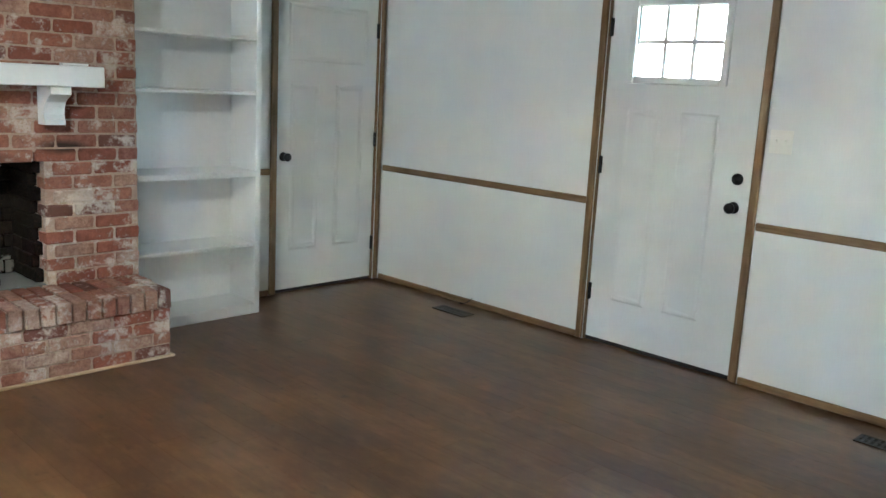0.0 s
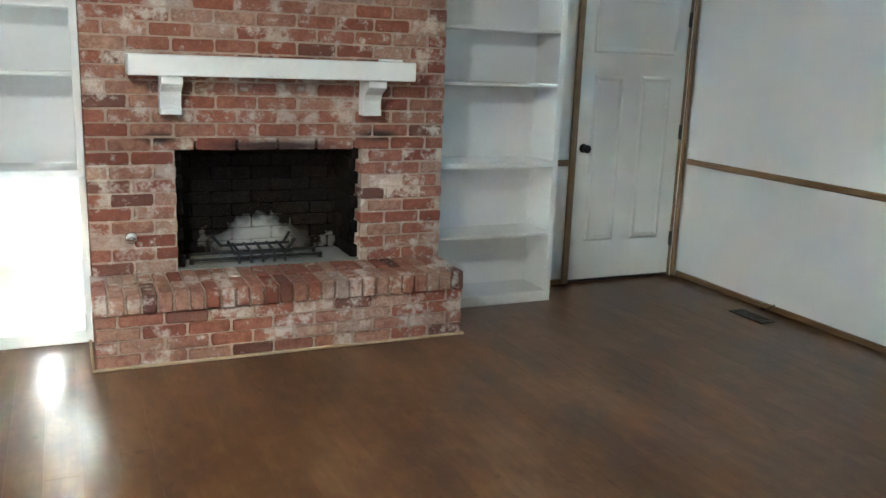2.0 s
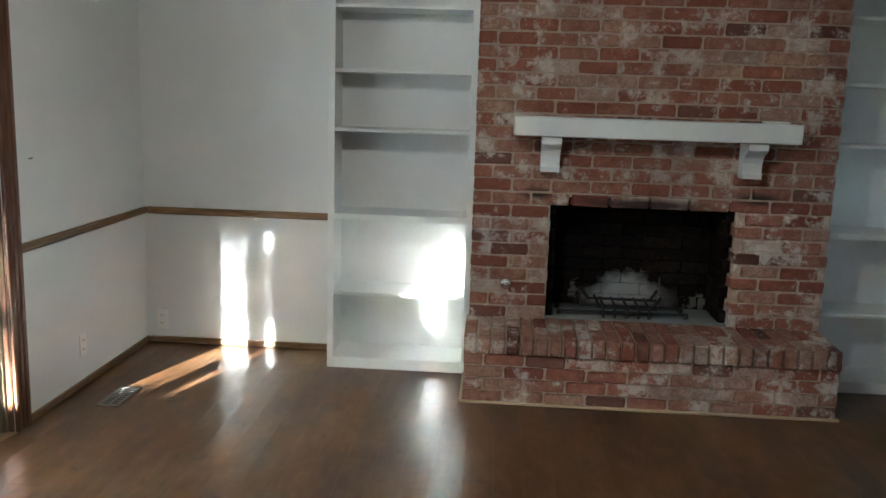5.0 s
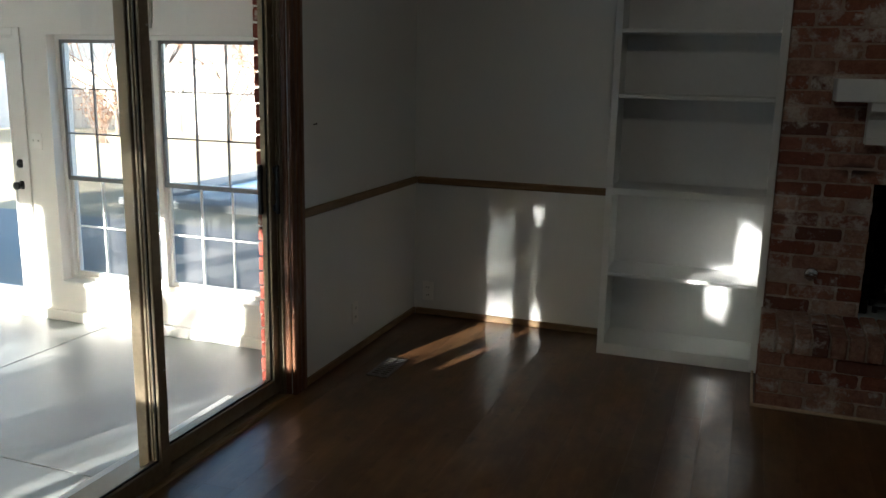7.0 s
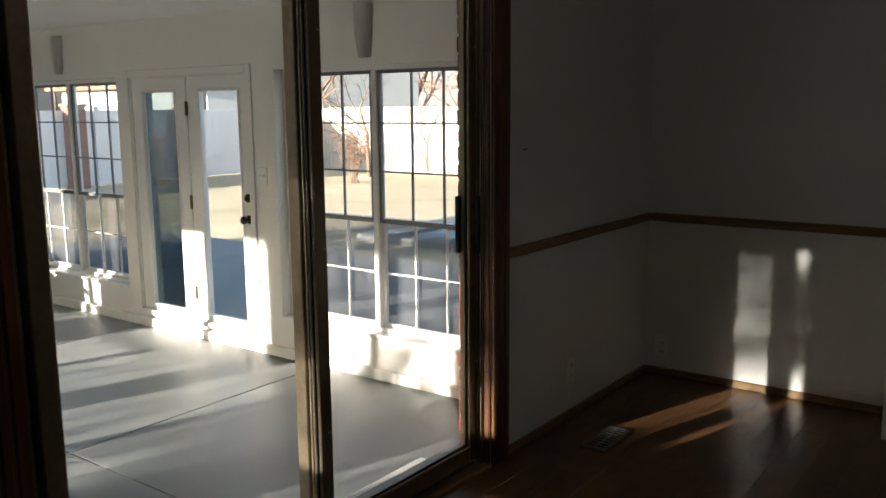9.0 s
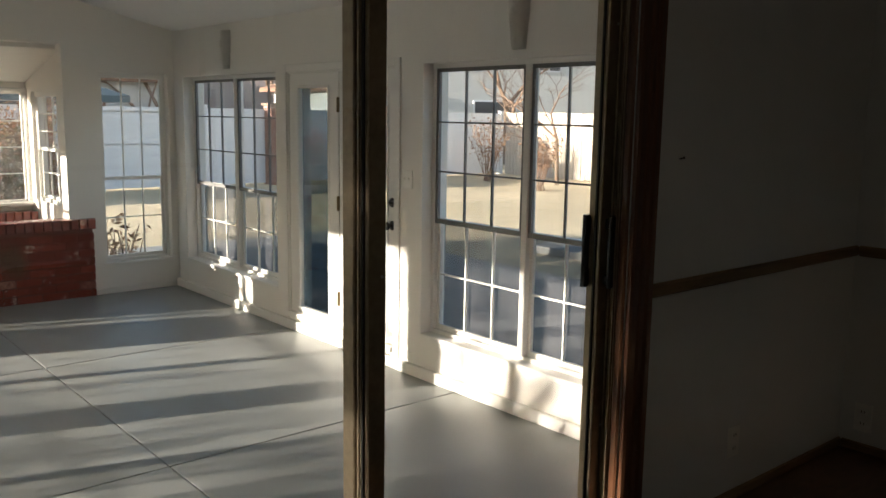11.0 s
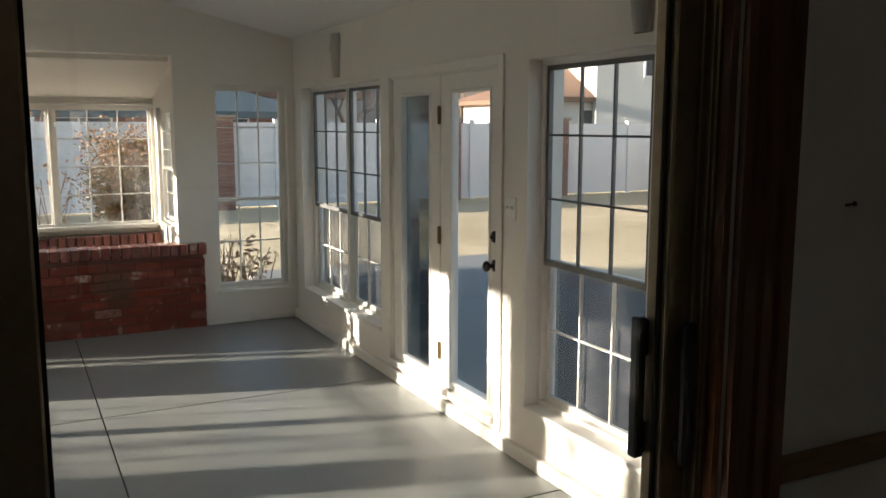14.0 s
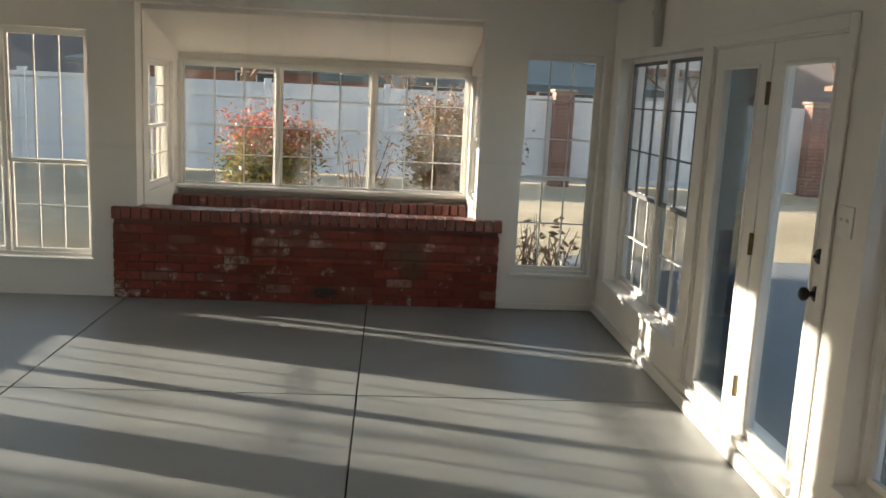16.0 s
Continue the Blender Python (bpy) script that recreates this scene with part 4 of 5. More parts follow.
for f, g in ((0.31, 0.27), (0.27, 0.21), (0.60, 0.645), (0.62, 0.66)):
    y = -0.33 if f in (0.31, 0.60) else -0.14
    part("log_stop", cylinder(bmesh.new(), (FX0 + f * FW, y, FZ0 + 0.055), (FX0 + g * FW, y - 0.01, FZ0 + 0.125), 0.008, n=8), IRON, gr)


# ---- built-in bookcases ----
def bookcase(x0, x1, label, heights):
    y = -0.322
    b = empty("bookcase", (x0, y, 0), label, "bookcase", "built-in bookcases")
    part("side", boxes([(x0, x0 + 0.02, y + 0.019, -0.001, 0.001, 2.535)]), WHITE, b)
    part("side", boxes([(x1 - 0.02, x1, y + 0.019, -0.001, 0.001, 2.535)]), WHITE, b)
    part("back", boxes([(x0 + 0.02, x1 - 0.02, -0.012, -0.001, 0.001, 2.535)]), WHITE, b)
    part("stile", boxes([(x0, x0 + 0.036, y, y + 0.0185, 0.001, 2.535)], 0.002), WHITE, b)
    part("stile", boxes([(x1 - 0.036, x1, y, y + 0.0185, 0.001, 2.535)], 0.002), WHITE, b)
    part("plinth", boxes([(x0 + 0.036, x1 - 0.036, y, y + 0.018, 0.001, 0.065)], 0.002), WHITE, b)
    part("bottom_shelf", boxes([(x0 + 0.0205, x1 - 0.0205, y + 0.019, -0.0125, 0.045, 0.0645)]), WHITE, b)
    for z, t in heights:
        front = y - 0.006 if t > 0.025 else y + 0.004
        part("shelf", boxes([(x0 + (0.004 if t > 0.025 else 0.0365), x1 - (0.004 if t > 0.025 else 0.0365), front, y + 0.0195, z - t, z), (x0 + 0.0205, x1 - 0.0205, y + 0.0195, -0.0125, z - t, z)], 0.0015), WHITE, b)
    return b


HS = [(0.45, 0.019), (0.897, 0.034), (1.37, 0.019), (1.69, 0.019), (2.03, 0.019)]
bookcase(1.188, 1.998, "white painted built-in bookcase with empty shelves, sunlit below", HS)
bookcase(3.892, 4.722, "white painted built-in bookcase with empty shelves beside door", HS)


# ---- small fittings ----
VENT = metal("dark_bronze", (0.05, 0.04, 0.03), 0.45, 0.6)


# paler copy of the register metal, the sun's glint put into its colour
SUNLITVENT = metal("sunlit_vent_metal", (0.26, 0.25, 0.235), 0.35, 0.9)


def floor_vent(cx, cy, along_y, label, mat=None):
    v = empty("floor_vent", (cx, cy, 0), label, "floor vent", "floor vents")
    w, l = (0.11, 0.28) if along_y else (0.28, 0.11)
    part("well", boxes([(cx - w / 2 + 0.01, cx + w / 2 - 0.01, cy - l / 2 + 0.01, cy + l / 2 - 0.01, 0.0015, 0.003)]), RUBBER, v)
    part("rim", boxes([(cx - w / 2, cx + w / 2, cy - l / 2, cy - l / 2 + 0.014, 0.001, 0.007), (cx - w / 2, cx + w / 2, cy + l / 2 - 0.014, cy + l / 2, 0.001, 0.007), (cx - w / 2, cx - w / 2 + 0.014, cy - l / 2, cy + l / 2, 0.001, 0.007), (cx + w / 2 - 0.014, cx + w / 2, cy - l / 2, cy + l / 2, 0.001, 0.007)]), mat or VENT, v)
    for k in range(9):
        y = cy - l / 2 + l * (k + 1) / 10
        part("slat", boxes([(cx - w / 2 + 0.014, cx + w / 2 - 0.014, y - 0.006, y + 0.006, 0.003, 0.006)]), mat or VENT, v)
    part("divider", boxes([(cx - 0.004, cx + 0.004, cy - l / 2 + 0.014, cy + l / 2 - 0.014, 0.0035, 0.0068)]), mat or VENT, v)
    return v


floor_vent(5.765, -1.02, True, "bronze metal floor register in the hardwood")
floor_vent(5.74, -3.74, True, "bronze metal floor register in the hardwood")
floor_vent(0.255, -0.975, True, "metal floor register with the sun glint put into a paler metal", SUNLITVENT)


def outlet(name, c, n, w, h, label, holes):
    """A cover plate at c on a wall whose normal is n (unit x or y)."""
    o = empty(name, c, label, "outlet" if name == "wall_outlet" else "switch")
    def P(u0, u1, z0, z1, d0, d1):
        if abs(n[0]):
            a, b = sorted((c[0] + n[0] * d0, c[0] + n[0] * d1))
            return (a, b, c[1] + u0, c[1] + u1, c[2] + z0, c[2] + z1)
        a, b = sorted((c[1] + n[1] * d0, c[1] + n[1] * d1))
        return (c[0] + u0, c[0] + u1, a, b, c[2] + z0, c[2] + z1)
    part("cover_plate", boxes([P(-w / 2, w / 2, -h / 2, h / 2, 0.0, 0.006)], 0.002), PLASTIC, o)
    for u, z in holes:
        if name == "wall_outlet":
            r = part("socket", boxes([P(u - 0.016, u + 0.016, z - 0.013, z + 0.013, 0.006, 0.008)], 0.001), PLASTIC, o)
            part("slot", boxes([P(u - 0.008, u - 0.005, z - 0.004, z + 0.006, 0.008, 0.0085), P(u + 0.005, u + 0.008, z - 0.004, z + 0.006, 0.008, 0.0085)]), RUBBER, r)
        else:
            part("toggle", boxes([P(u - 0.005, u + 0.005, z - 0.012, z + 0.012, 0.006, 0.008), P(u - 0.004, u + 0.004, z, z + 0.012, 0.008, 0.018)], 0.001), PLASTIC, o)
    return o


outlet("wall_outlet", (0.005, -0.84, 0.225), (1, 0), 0.07, 0.115, "ivory duplex wall outlet catching sunlight", [(0, 0.024), (0, -0.024)])
outlet("wall_outlet", (0.098, -0.005, 0.15), (0, -1), 0.07, 0.115, "ivory duplex wall outlet near the corner", [(0, 0.024), (0, -0.024)])
outlet("light_switch", (XR, -2.978, 1.28), (-1, 0), 0.115, 0.115, "ivory double light switch beside the entrance", [(-0.023, 0), (0.023, 0)])
outlet("light_switch", (-2.712, YF, 0.937), (0, -1), 0.10, 0.115, "ivory double light switch beside the garden doors", [(-0.022, 0), (0.022, 0)])


nail = bmesh.new()
cylinder(nail, (0.0, -1.25, 1.219), (0.016, -1.25, 1.223), 0.0022, n=8)
cylinder(nail, (0.014, -1.25, 1.2225), (0.017, -1.25, 1.2232), 0.004, n=10)
tagged(part("nail", nail, IRON), "dark picture nail in the bare white wall", "nail")


def sconce(x):
    s = empty("wall_sconce", (x, YF, 1.67), "white tapered plaster wall uplight", "wall lamp", "sunroom uplights")
    bm = bmesh.new()
    rings = []
    for z, r in ((1.69, 0.044), (1.72, 0.050), (1.81, 0.060), (1.91, 0.068), (2.0, 0.07)):
        rings.append([bm.verts.new((x + r * math.cos(a), YF - r * 0.9 * math.sin(a) - 0.001, z)) for a in [math.pi * k / 12 for k in range(13)]])
    for a, b in zip(rings, rings[1:]):
        for k in range(12):
            bm.faces.new((a[k], a[k + 1], b[k + 1], b[k]))
    bm.faces.new(rings[0])
    bmesh.ops.solidify(bm, geom=list(bm.faces), thickness=0.006)
    part("shade", bm, PLASTER, s)
    part("bulb", lathe(bmesh.new(), [(0.012, 0.0), (0.03, 0.03), (0.025, 0.06), (0.004, 0.075)], (x, YF - 0.04, 1.86), (0, 0, 1)), PLASTER, s, "", True)


cab = bpy.data.curves.new("cable", "CURVE")
cab.dimensions, cab.bevel_depth = "3D", 0.0035
sp = cab.splines.new("POLY")
sp.points.add(5)
for q, p in zip(sp.points, ((5.968, -1.0, 0.055), (5.94, -0.985, 0.03), (5.925, -0.95, 0.012), (5.935, -0.91, 0.006), (5.955, -0.90, 0.006), (5.962, -0.93, 0.006))):
    q.co = (*p, 1)
cab.materials.append(BLACK)
tagged(new("cable", cab), "short black cable stub curling from the baseboard", "cable")
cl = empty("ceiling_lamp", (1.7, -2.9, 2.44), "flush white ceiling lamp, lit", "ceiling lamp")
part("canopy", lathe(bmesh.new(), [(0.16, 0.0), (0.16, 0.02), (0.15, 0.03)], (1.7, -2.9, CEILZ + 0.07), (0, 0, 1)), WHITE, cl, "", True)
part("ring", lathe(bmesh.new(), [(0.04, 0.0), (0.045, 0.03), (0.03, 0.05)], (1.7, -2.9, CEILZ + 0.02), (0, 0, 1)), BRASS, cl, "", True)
sconce(-5.15)
sconce(-1.76)


# ---- outdoors ----
GZ = -0.42


def ground_mat():
    """Winter lawn: straw-coloured grass with green patches."""
    m, nt, b = nodes("winter_lawn")
    p = position(nt)
    a, c, f = noisy(nt, p, 0.35, 4), noisy(nt, p, 4, 5, 0.7), noisy(nt, p, 60, 3)
    col = ramp(nt, a, [(0.35, (0.52, 0.43, 0.27)), (0.65, (0.72, 0.60, 0.40))])
    col = mixed(nt, ramp(nt, c, [(0.45, (0, 0, 0)), (0.75, (0.4, 0.4, 0.4))]), col, (0.26, 0.22, 0.12))
    col = mixed(nt, ramp(nt, f, [(0.3, (0.6, 0.6, 0.6)), (0.5, (0, 0, 0))]), col, (0.10, 0.085, 0.045))
    nt.links.new(col, b.inputs["Base Color"])
    b.inputs["Roughness"].default_value = 0.95
    bump(nt, f, b, 0.8, 0.03)
    return m


LAWN = ground_mat()
PATIO = painted("patio_concrete", (0.25, 0.26, 0.255), 0.85, 40, 0.15, 0.3)
VINYL = painted("white_vinyl", (0.75, 0.76, 0.78), 0.45, 20, 0.03, 0.02)
SIDING = painted("pale_siding", (0.66, 0.65, 0.62), 0.8, 30, 0.06, 0.2)
HOUSEBRICK = bricky("house_brick", [(0.0, (0.28, 0.15, 0.12)), (1.0, (0.36, 0.22, 0.18))], 0.25)
TEAL = painted("grey_shingle", (0.10, 0.14, 0.16), 0.9, 60, 0.25, 0.5)
TILE = painted("terracotta_tile", (0.26, 0.15, 0.10), 0.85, 40, 0.25, 0.5)
DARKGLASS = painted("far_window", (0.06, 0.07, 0.08), 0.1, 10, 0.1, 0.0)
BARK = wooden("bark", (0.10, 0.075, 0.055), (0.26, 0.20, 0.15), 2, 0.95, relief=0.6)
TWIG = wooden("dry_twig", (0.16, 0.10, 0.07), (0.34, 0.24, 0.17), 2, 0.9)
WOODFENCE = wooden("weathered_board", (0.42, 0.37, 0.31), (0.66, 0.60, 0.52), 2, 0.9)
HILL = painted("far_hill", (0.27, 0.235, 0.235), 1.0, 0.15, 0.35, 0.0)


def leafy(name, stops):
    m, nt, b = nodes(name)
    g = nt.nodes.new("ShaderNodeNewGeometry")
    nt.links.new(ramp(nt, g.outputs["Random Per Island"], stops), b.inputs["Base Color"])
    b.inputs["Roughness"].default_value = 0.5
    col = nt.nodes["Color Ramp"].outputs[0]
    out, tl, mx = nt.nodes["Material Output"], nt.nodes.new("ShaderNodeBsdfTranslucent"), nt.nodes.new("ShaderNodeMixShader")
    nt.links.new(col, tl.inputs[0])
    mx.inputs[0].default_value = 0.45
    nt.links.new(b.outputs[0], mx.inputs[1])
    nt.links.new(tl.outputs[0], mx.inputs[2])
    nt.links.new(mx.outputs[0], out.inputs[0])
    return m


NANDINA = leafy("green_bronze_leaf", [(0.0, (0.025, 0.05, 0.012)), (0.4, (0.10, 0.13, 0.02)), (0.72, (0.32, 0.27, 0.04)), (1.0, (0.36, 0.11, 0.05))])
BRONZELEAF = leafy("bronze_leaf", [(0.0, (0.03, 0.045, 0.014)), (0.45, (0.09, 0.095, 0.025)), (0.75, (0.20, 0.12, 0.05)), (1.0, (0.28, 0.11, 0.07))])
REDLEAF = leafy("red_leaf", [(0.0, (0.30, 0.045, 0.03)), (0.6, (0.42, 0.09, 0.06)), (1.0, (0.46, 0.22, 0.08))])
DRYLEAF = leafy("dry_leaf", [(0.0, (0.20, 0.10, 0.05)), (1.0, (0.42, 0.26, 0.15))])

bm = bmesh.new()
bmesh.ops.create_grid(bm, x_segments=60, y_segments=60, size=400)
structure("ground", bm, LAWN, "straw-coloured winter lawn", "ground").location = (0, 0, GZ)
structure("patio", boxes([(-9.0, 3.0, YF + T + 0.06, 3.4, GZ - 0.1, GZ + 0.06)], 0.01), PATIO, "grey concrete patio slab beside the sunroom", "patio")
structure("pool_deck", boxes([(-6.2, 3.5, 4.6, 5.0, GZ - 0.1, GZ + 0.10), (-6.2, -5.7, 5.0, 9.6, GZ - 0.1, GZ + 0.10), (-5.7, 3.5, 9.2, 9.6, GZ - 0.1, GZ + 0.10)], 0.02), PATIO, "low raised stone rim round the pool", "pool rim")
structure("water", boxes([(-5.7, 3.5, 5.0, 9.2, GZ - 0.1, GZ + 0.05)]), painted("pool_cover", (0.30, 0.42, 0.50), 0.4, 8, 0.15, 0.1), "pale blue covered swimming pool", "pool")


def vinyl_fence(name, x0, y0, x1, y1, top, label):
    """White panels between posts, brick piers every few bays."""
    f = empty(name, (x0, y0, GZ), label, "fence")
    d = Vector((x1 - x0, y1 - y0, 0))
    n = max(1, round(d.length / 2.4))
    m0 = Matrix.Translation((x0, y0, 0)) @ Matrix.Rotation(math.atan2(d.y, d.x), 4, "Z")
    w = d.length / n
    pm = as_mesh("panel", boxes([(0.06, w - 0.06, -0.02, 0.02, GZ + 0.05, top - 0.05), (0.06, w - 0.06, -0.03, 0.03, top - 0.09, top), (0.06, w - 0.06, -0.03, 0.03, GZ + 0.04, GZ + 0.16)]), VINYL)
    qm = as_mesh("post", boxes([(-0.065, 0.065, -0.065, 0.065, GZ - 0.1, top + 0.05), (-0.08, 0.08, -0.08, 0.08, top + 0.05, top + 0.08)], 0.008), VINYL)
    for k in range(n + 1):
        for nm, me in (("panel", pm), ("post", qm)):
            if nm == "panel" and k == n:
                continue
            o = new(nm, me)
            o.matrix_world = m0 @ Matrix.Translation((k * w, 0, 0))
            o.parent, o.matrix_parent_inverse = f, f.matrix_world.inverted()
    return f


# unseen south fence, added to shade the ground west of the sunroom
vinyl_fence("vinyl_fence", -17.4, -14.1, 3.3, -14.1, 1.42, "added white vinyl fence, out of view, that shades the lawn")
vinyl_fence("vinyl_fence", -17.5, -14, -17.5, 15, 1.42, "white vinyl privacy fence in shade across the lawn")
fence = empty("board_fence", (-17.4, 15.1, GZ), "sunlit weathered wooden board fence", "fence")
bmesh_board = as_mesh("board", boxes([(-0.068, 0.068, -0.01, 0.01, GZ, 1.45)], 0.004), WOODFENCE)
for k in range(190):
    o = new("board", bmesh_board)
    o.matrix_world = Matrix.Translation((-17.3 + 0.145 * k, 15.1 + random.uniform(-0.008, 0.008), random.uniform(-0.02, 0.02)))
    o.parent, o.matrix_parent_inverse = fence, fence.matrix_world.inverted()
part("rail", boxes([(-17.4, 10.3, 15.12, 15.17, 0.0, 0.09), (-17.4, 10.3, 15.12, 15.17, 1.0, 1.09)]), WOODFENCE, fence)


def brick_pier(x, y, top):
    p = empty("brick_pier", (x, y, GZ), "square red brick pier in the white fence", "pier", "fence piers")
    part("core", boxes([(x - 0.19, x + 0.19, y - 0.19, y + 0.19, GZ - 0.1, top)]), MORTAR, p)
    me = as_mesh("course", boxes([(-0.2, -0.006, -0.2, 0.2, 0.004, 0.070), (0.006, 0.2, -0.2, 0.2, 0.004, 0.070)], 0.006), HOUSEBRICK)
    for k in range(int((top - GZ) / 0.075)):
        o = new("course", me)
        o.matrix_world = Matrix.Translation((x, y, GZ + 0.075 * k)) @ Matrix.Rotation(radians(90 * (k % 2)), 4, "Z")
        o.parent, o.matrix_parent_inverse = p, p.matrix_world.inverted()
    part("cap", boxes([(x - 0.24, x + 0.24, y - 0.24, y + 0.24, top, top + 0.07)], 0.02), MORTAR, p)


for y in (1.7, 7.1, 10.2):
    brick_pier(-17.35, y, 1.5)


def house(x, y, w, d, wall_h, roof_h, wall_mat, roof_mat, label, rot=0, windows=(), gable=False):
    """Walls, overhanging roof, windows on the side that faces +x (local)."""
    h = empty("house", (0, 0, GZ), label, "house")
    part("wall", boxes([(-w / 2, w / 2, -d / 2, d / 2, GZ - 0.1, wall_h)]), wall_mat, h)
    o = 0.5
    rb = bmesh.new()
    e = [rb.verts.new(v) for v in ((-w / 2 - o, -d / 2 - o, wall_h), (w / 2 + o, -d / 2 - o, wall_h), (w / 2 + o, d / 2 + o, wall_h), (-w / 2 - o, d / 2 + o, wall_h))]
    e2 = [rb.verts.new(v.co + Vector((0, 0, 0.18))) for v in e]
    k = 0 if gable else min(w, d) / 2
    ridge = [rb.verts.new((0, -d / 2 - o + k, wall_h + roof_h)), rb.verts.new((0, d / 2 + o - k, wall_h + roof_h))]
    rb.faces.new(e[::-1])
    for i in range(4):
        rb.faces.new((e[i], e[(i + 1) % 4], e2[(i + 1) % 4], e2[i]))
    rb.faces.new((e2[0], e2[1], ridge[0]))
    rb.faces.new((e2[2], e2[3], ridge[1]))
    rb.faces.new((e2[1], e2[2], ridge[1], ridge[0]))
    rb.faces.new((e2[3], e2[0], ridge[0], ridge[1]))
    part("roof", rb, roof_mat, h)
    if gable:
        for sgn in (-1, 1):
            y = sgn * (d / 2 + o)
            part("gable_wall", extrude_profile([(-w / 2 - o + 0.35, wall_h + 0.19), (w / 2 + o - 0.35, wall_h + 0.19), (0, wall_h + roof_h - 0.12)], "y", y, y + sgn * 0.03), wall_mat, h)
    for wy, wz, ww, wh in windows:
        win = part("window", boxes([(w / 2, w / 2 + 0.04, wy - ww / 2, wy + ww / 2, wz - wh / 2, wz + wh / 2)]), VINYL, h)
        part("pane", boxes([(w / 2 + 0.04, w / 2 + 0.05, wy - ww / 2 + 0.07, wy - 0.03, wz - wh / 2 + 0.07, wz + wh / 2 - 0.07), (w / 2 + 0.04, w / 2 + 0.05, wy + 0.03, wy + ww / 2 - 0.07, wz - wh / 2 + 0.07, wz + wh / 2 - 0.07)]), DARKGLASS, win)
    h.matrix_world = Matrix.Translation((x, y, 0)) @ Matrix.Rotation(radians(rot), 4, "Z") @ Matrix.Translation((0, 0, GZ))
    for c in h.children:
        c.matrix_parent_inverse = Matrix.Translation((0, 0, -GZ))
    return h


house(-27, 0.8, 9, 8, 1.55, 1.8, HOUSEBRICK, TEAL, "low brick house with grey shingled hip roof", 0, [(-1.5, 1.1, 1.6, 1.0), (2.0, 1.1, 1.6, 1.0)])
house(-29, 13.0, 6, 8, 2.2, 1.7, SIDING, TILE, "pale stucco house with brown tiled gable roof", -90, [], True)
house(-31, 20.5, 8, 7, 2.3, 1.7, SIDING, TILE, "pale stucco house with brown tiled roof", 0, [(-1.8, 1.5, 1.8, 1.1), (1.8, 1.5, 1.8, 1.1)])
house(-29, 24.5, 9, 10, 5.2, 1.6, SIDING, TEAL, "pale two-storey house behind the fence", -20, [(-2.5, 3.9, 1.2, 1.3), (1.5, 3.9, 1.2, 1.3), (-1, 1.4, 2.0, 1.2)])
house(-38, -9, 9, 9, 1.9, 1.7, HOUSEBRICK, TEAL, "brick house with a dark hip roof", 0, [(2.0, 1.4, 1.6, 1.0)])


def tree(x, y, h, r, seed, label, leaves=0, leaf_mat=None, spread=0.75, depth=5, leaf=0.042):
    """A forking bare tree: tapered trunk, limbs, fine twigs, and a few clinging leaves."""
    rnd = random.Random(seed)
    t = empty("tree", (x, y, GZ), label, "tree")
    trunk, crown, lf = bmesh.new(), bmesh.new(), bmesh.new()
    def limb(bm, p, q, r0, r1, n):
        d = (q - p).normalized()
        a = d.orthogonal().normalized()
        b = d.cross(a)
        r_0 = [bm.verts.new(p + (a * math.cos(2 * math.pi * k / n) + b * math.sin(2 * math.pi * k / n)) * r0) for k in range(n)]
        r_1 = [bm.verts.new(q + (a * math.cos(2 * math.pi * k / n) + b * math.sin(2 * math.pi * k / n)) * r1) for k in range(n)]
        for k in range(n):
            bm.faces.new((r_0[k], r_0[(k + 1) % n], r_1[(k + 1) % n], r_1[k]))
    def grow(p, d, length, rad, level):
        q = p + d * length
        mid = p + d * length * 0.5 + Vector((rnd.uniform(-1, 1), rnd.uniform(-1, 1), 0)) * length * 0.05
        n = 8 if level == 0 else 5 if level < 3 else 3
        bm = trunk if level == 0 else crown
        limb(bm, p, mid, rad, rad * 0.85, n)
        limb(bm, mid, q, rad * 0.85, rad * 0.68, n)
        if level >= 2 and leaves:
            for _ in range(leaves):
                c = p + d * length * rnd.random() + Vector((rnd.gauss(0, 0.06), rnd.gauss(0, 0.06), rnd.gauss(0, 0.06)))
                u = Vector((rnd.gauss(0, 1), rnd.gauss(0, 1), rnd.gauss(0, 0.6))).normalized()
                v = u.orthogonal()
                s = leaf * rnd.uniform(0.7, 1.3)
                lf.faces.new([lf.verts.new(c + u * s), lf.verts.new(c + v * s * 0.4), lf.verts.new(c - u * s), lf.verts.new(c - v * s * 0.4)])
        if level >= depth:
            return
        for k in range(3 if level < 2 else rnd.choice((2, 3))):
            side = Vector((rnd.gauss(0, 1), rnd.gauss(0, 1), rnd.uniform(-0.2, 0.5))).normalized()
            grow(q if k < 2 else mid, (d + side * spread).normalized(), length * rnd.uniform(0.62, 0.82), rad * 0.6, level + 1)
    grow(Vector((x, y, GZ - 0.05)), Vector((rnd.uniform(-0.08, 0.08), rnd.uniform(-0.08, 0.08), 1)).normalized(), h * 0.27, r, 0)
    part("trunk", trunk, BARK, t, "", True)
    part("crown", crown, TWIG, t)
    if leaves:
        part("leaves", lf, leaf_mat, t)
    else:
        lf.free()
    return t


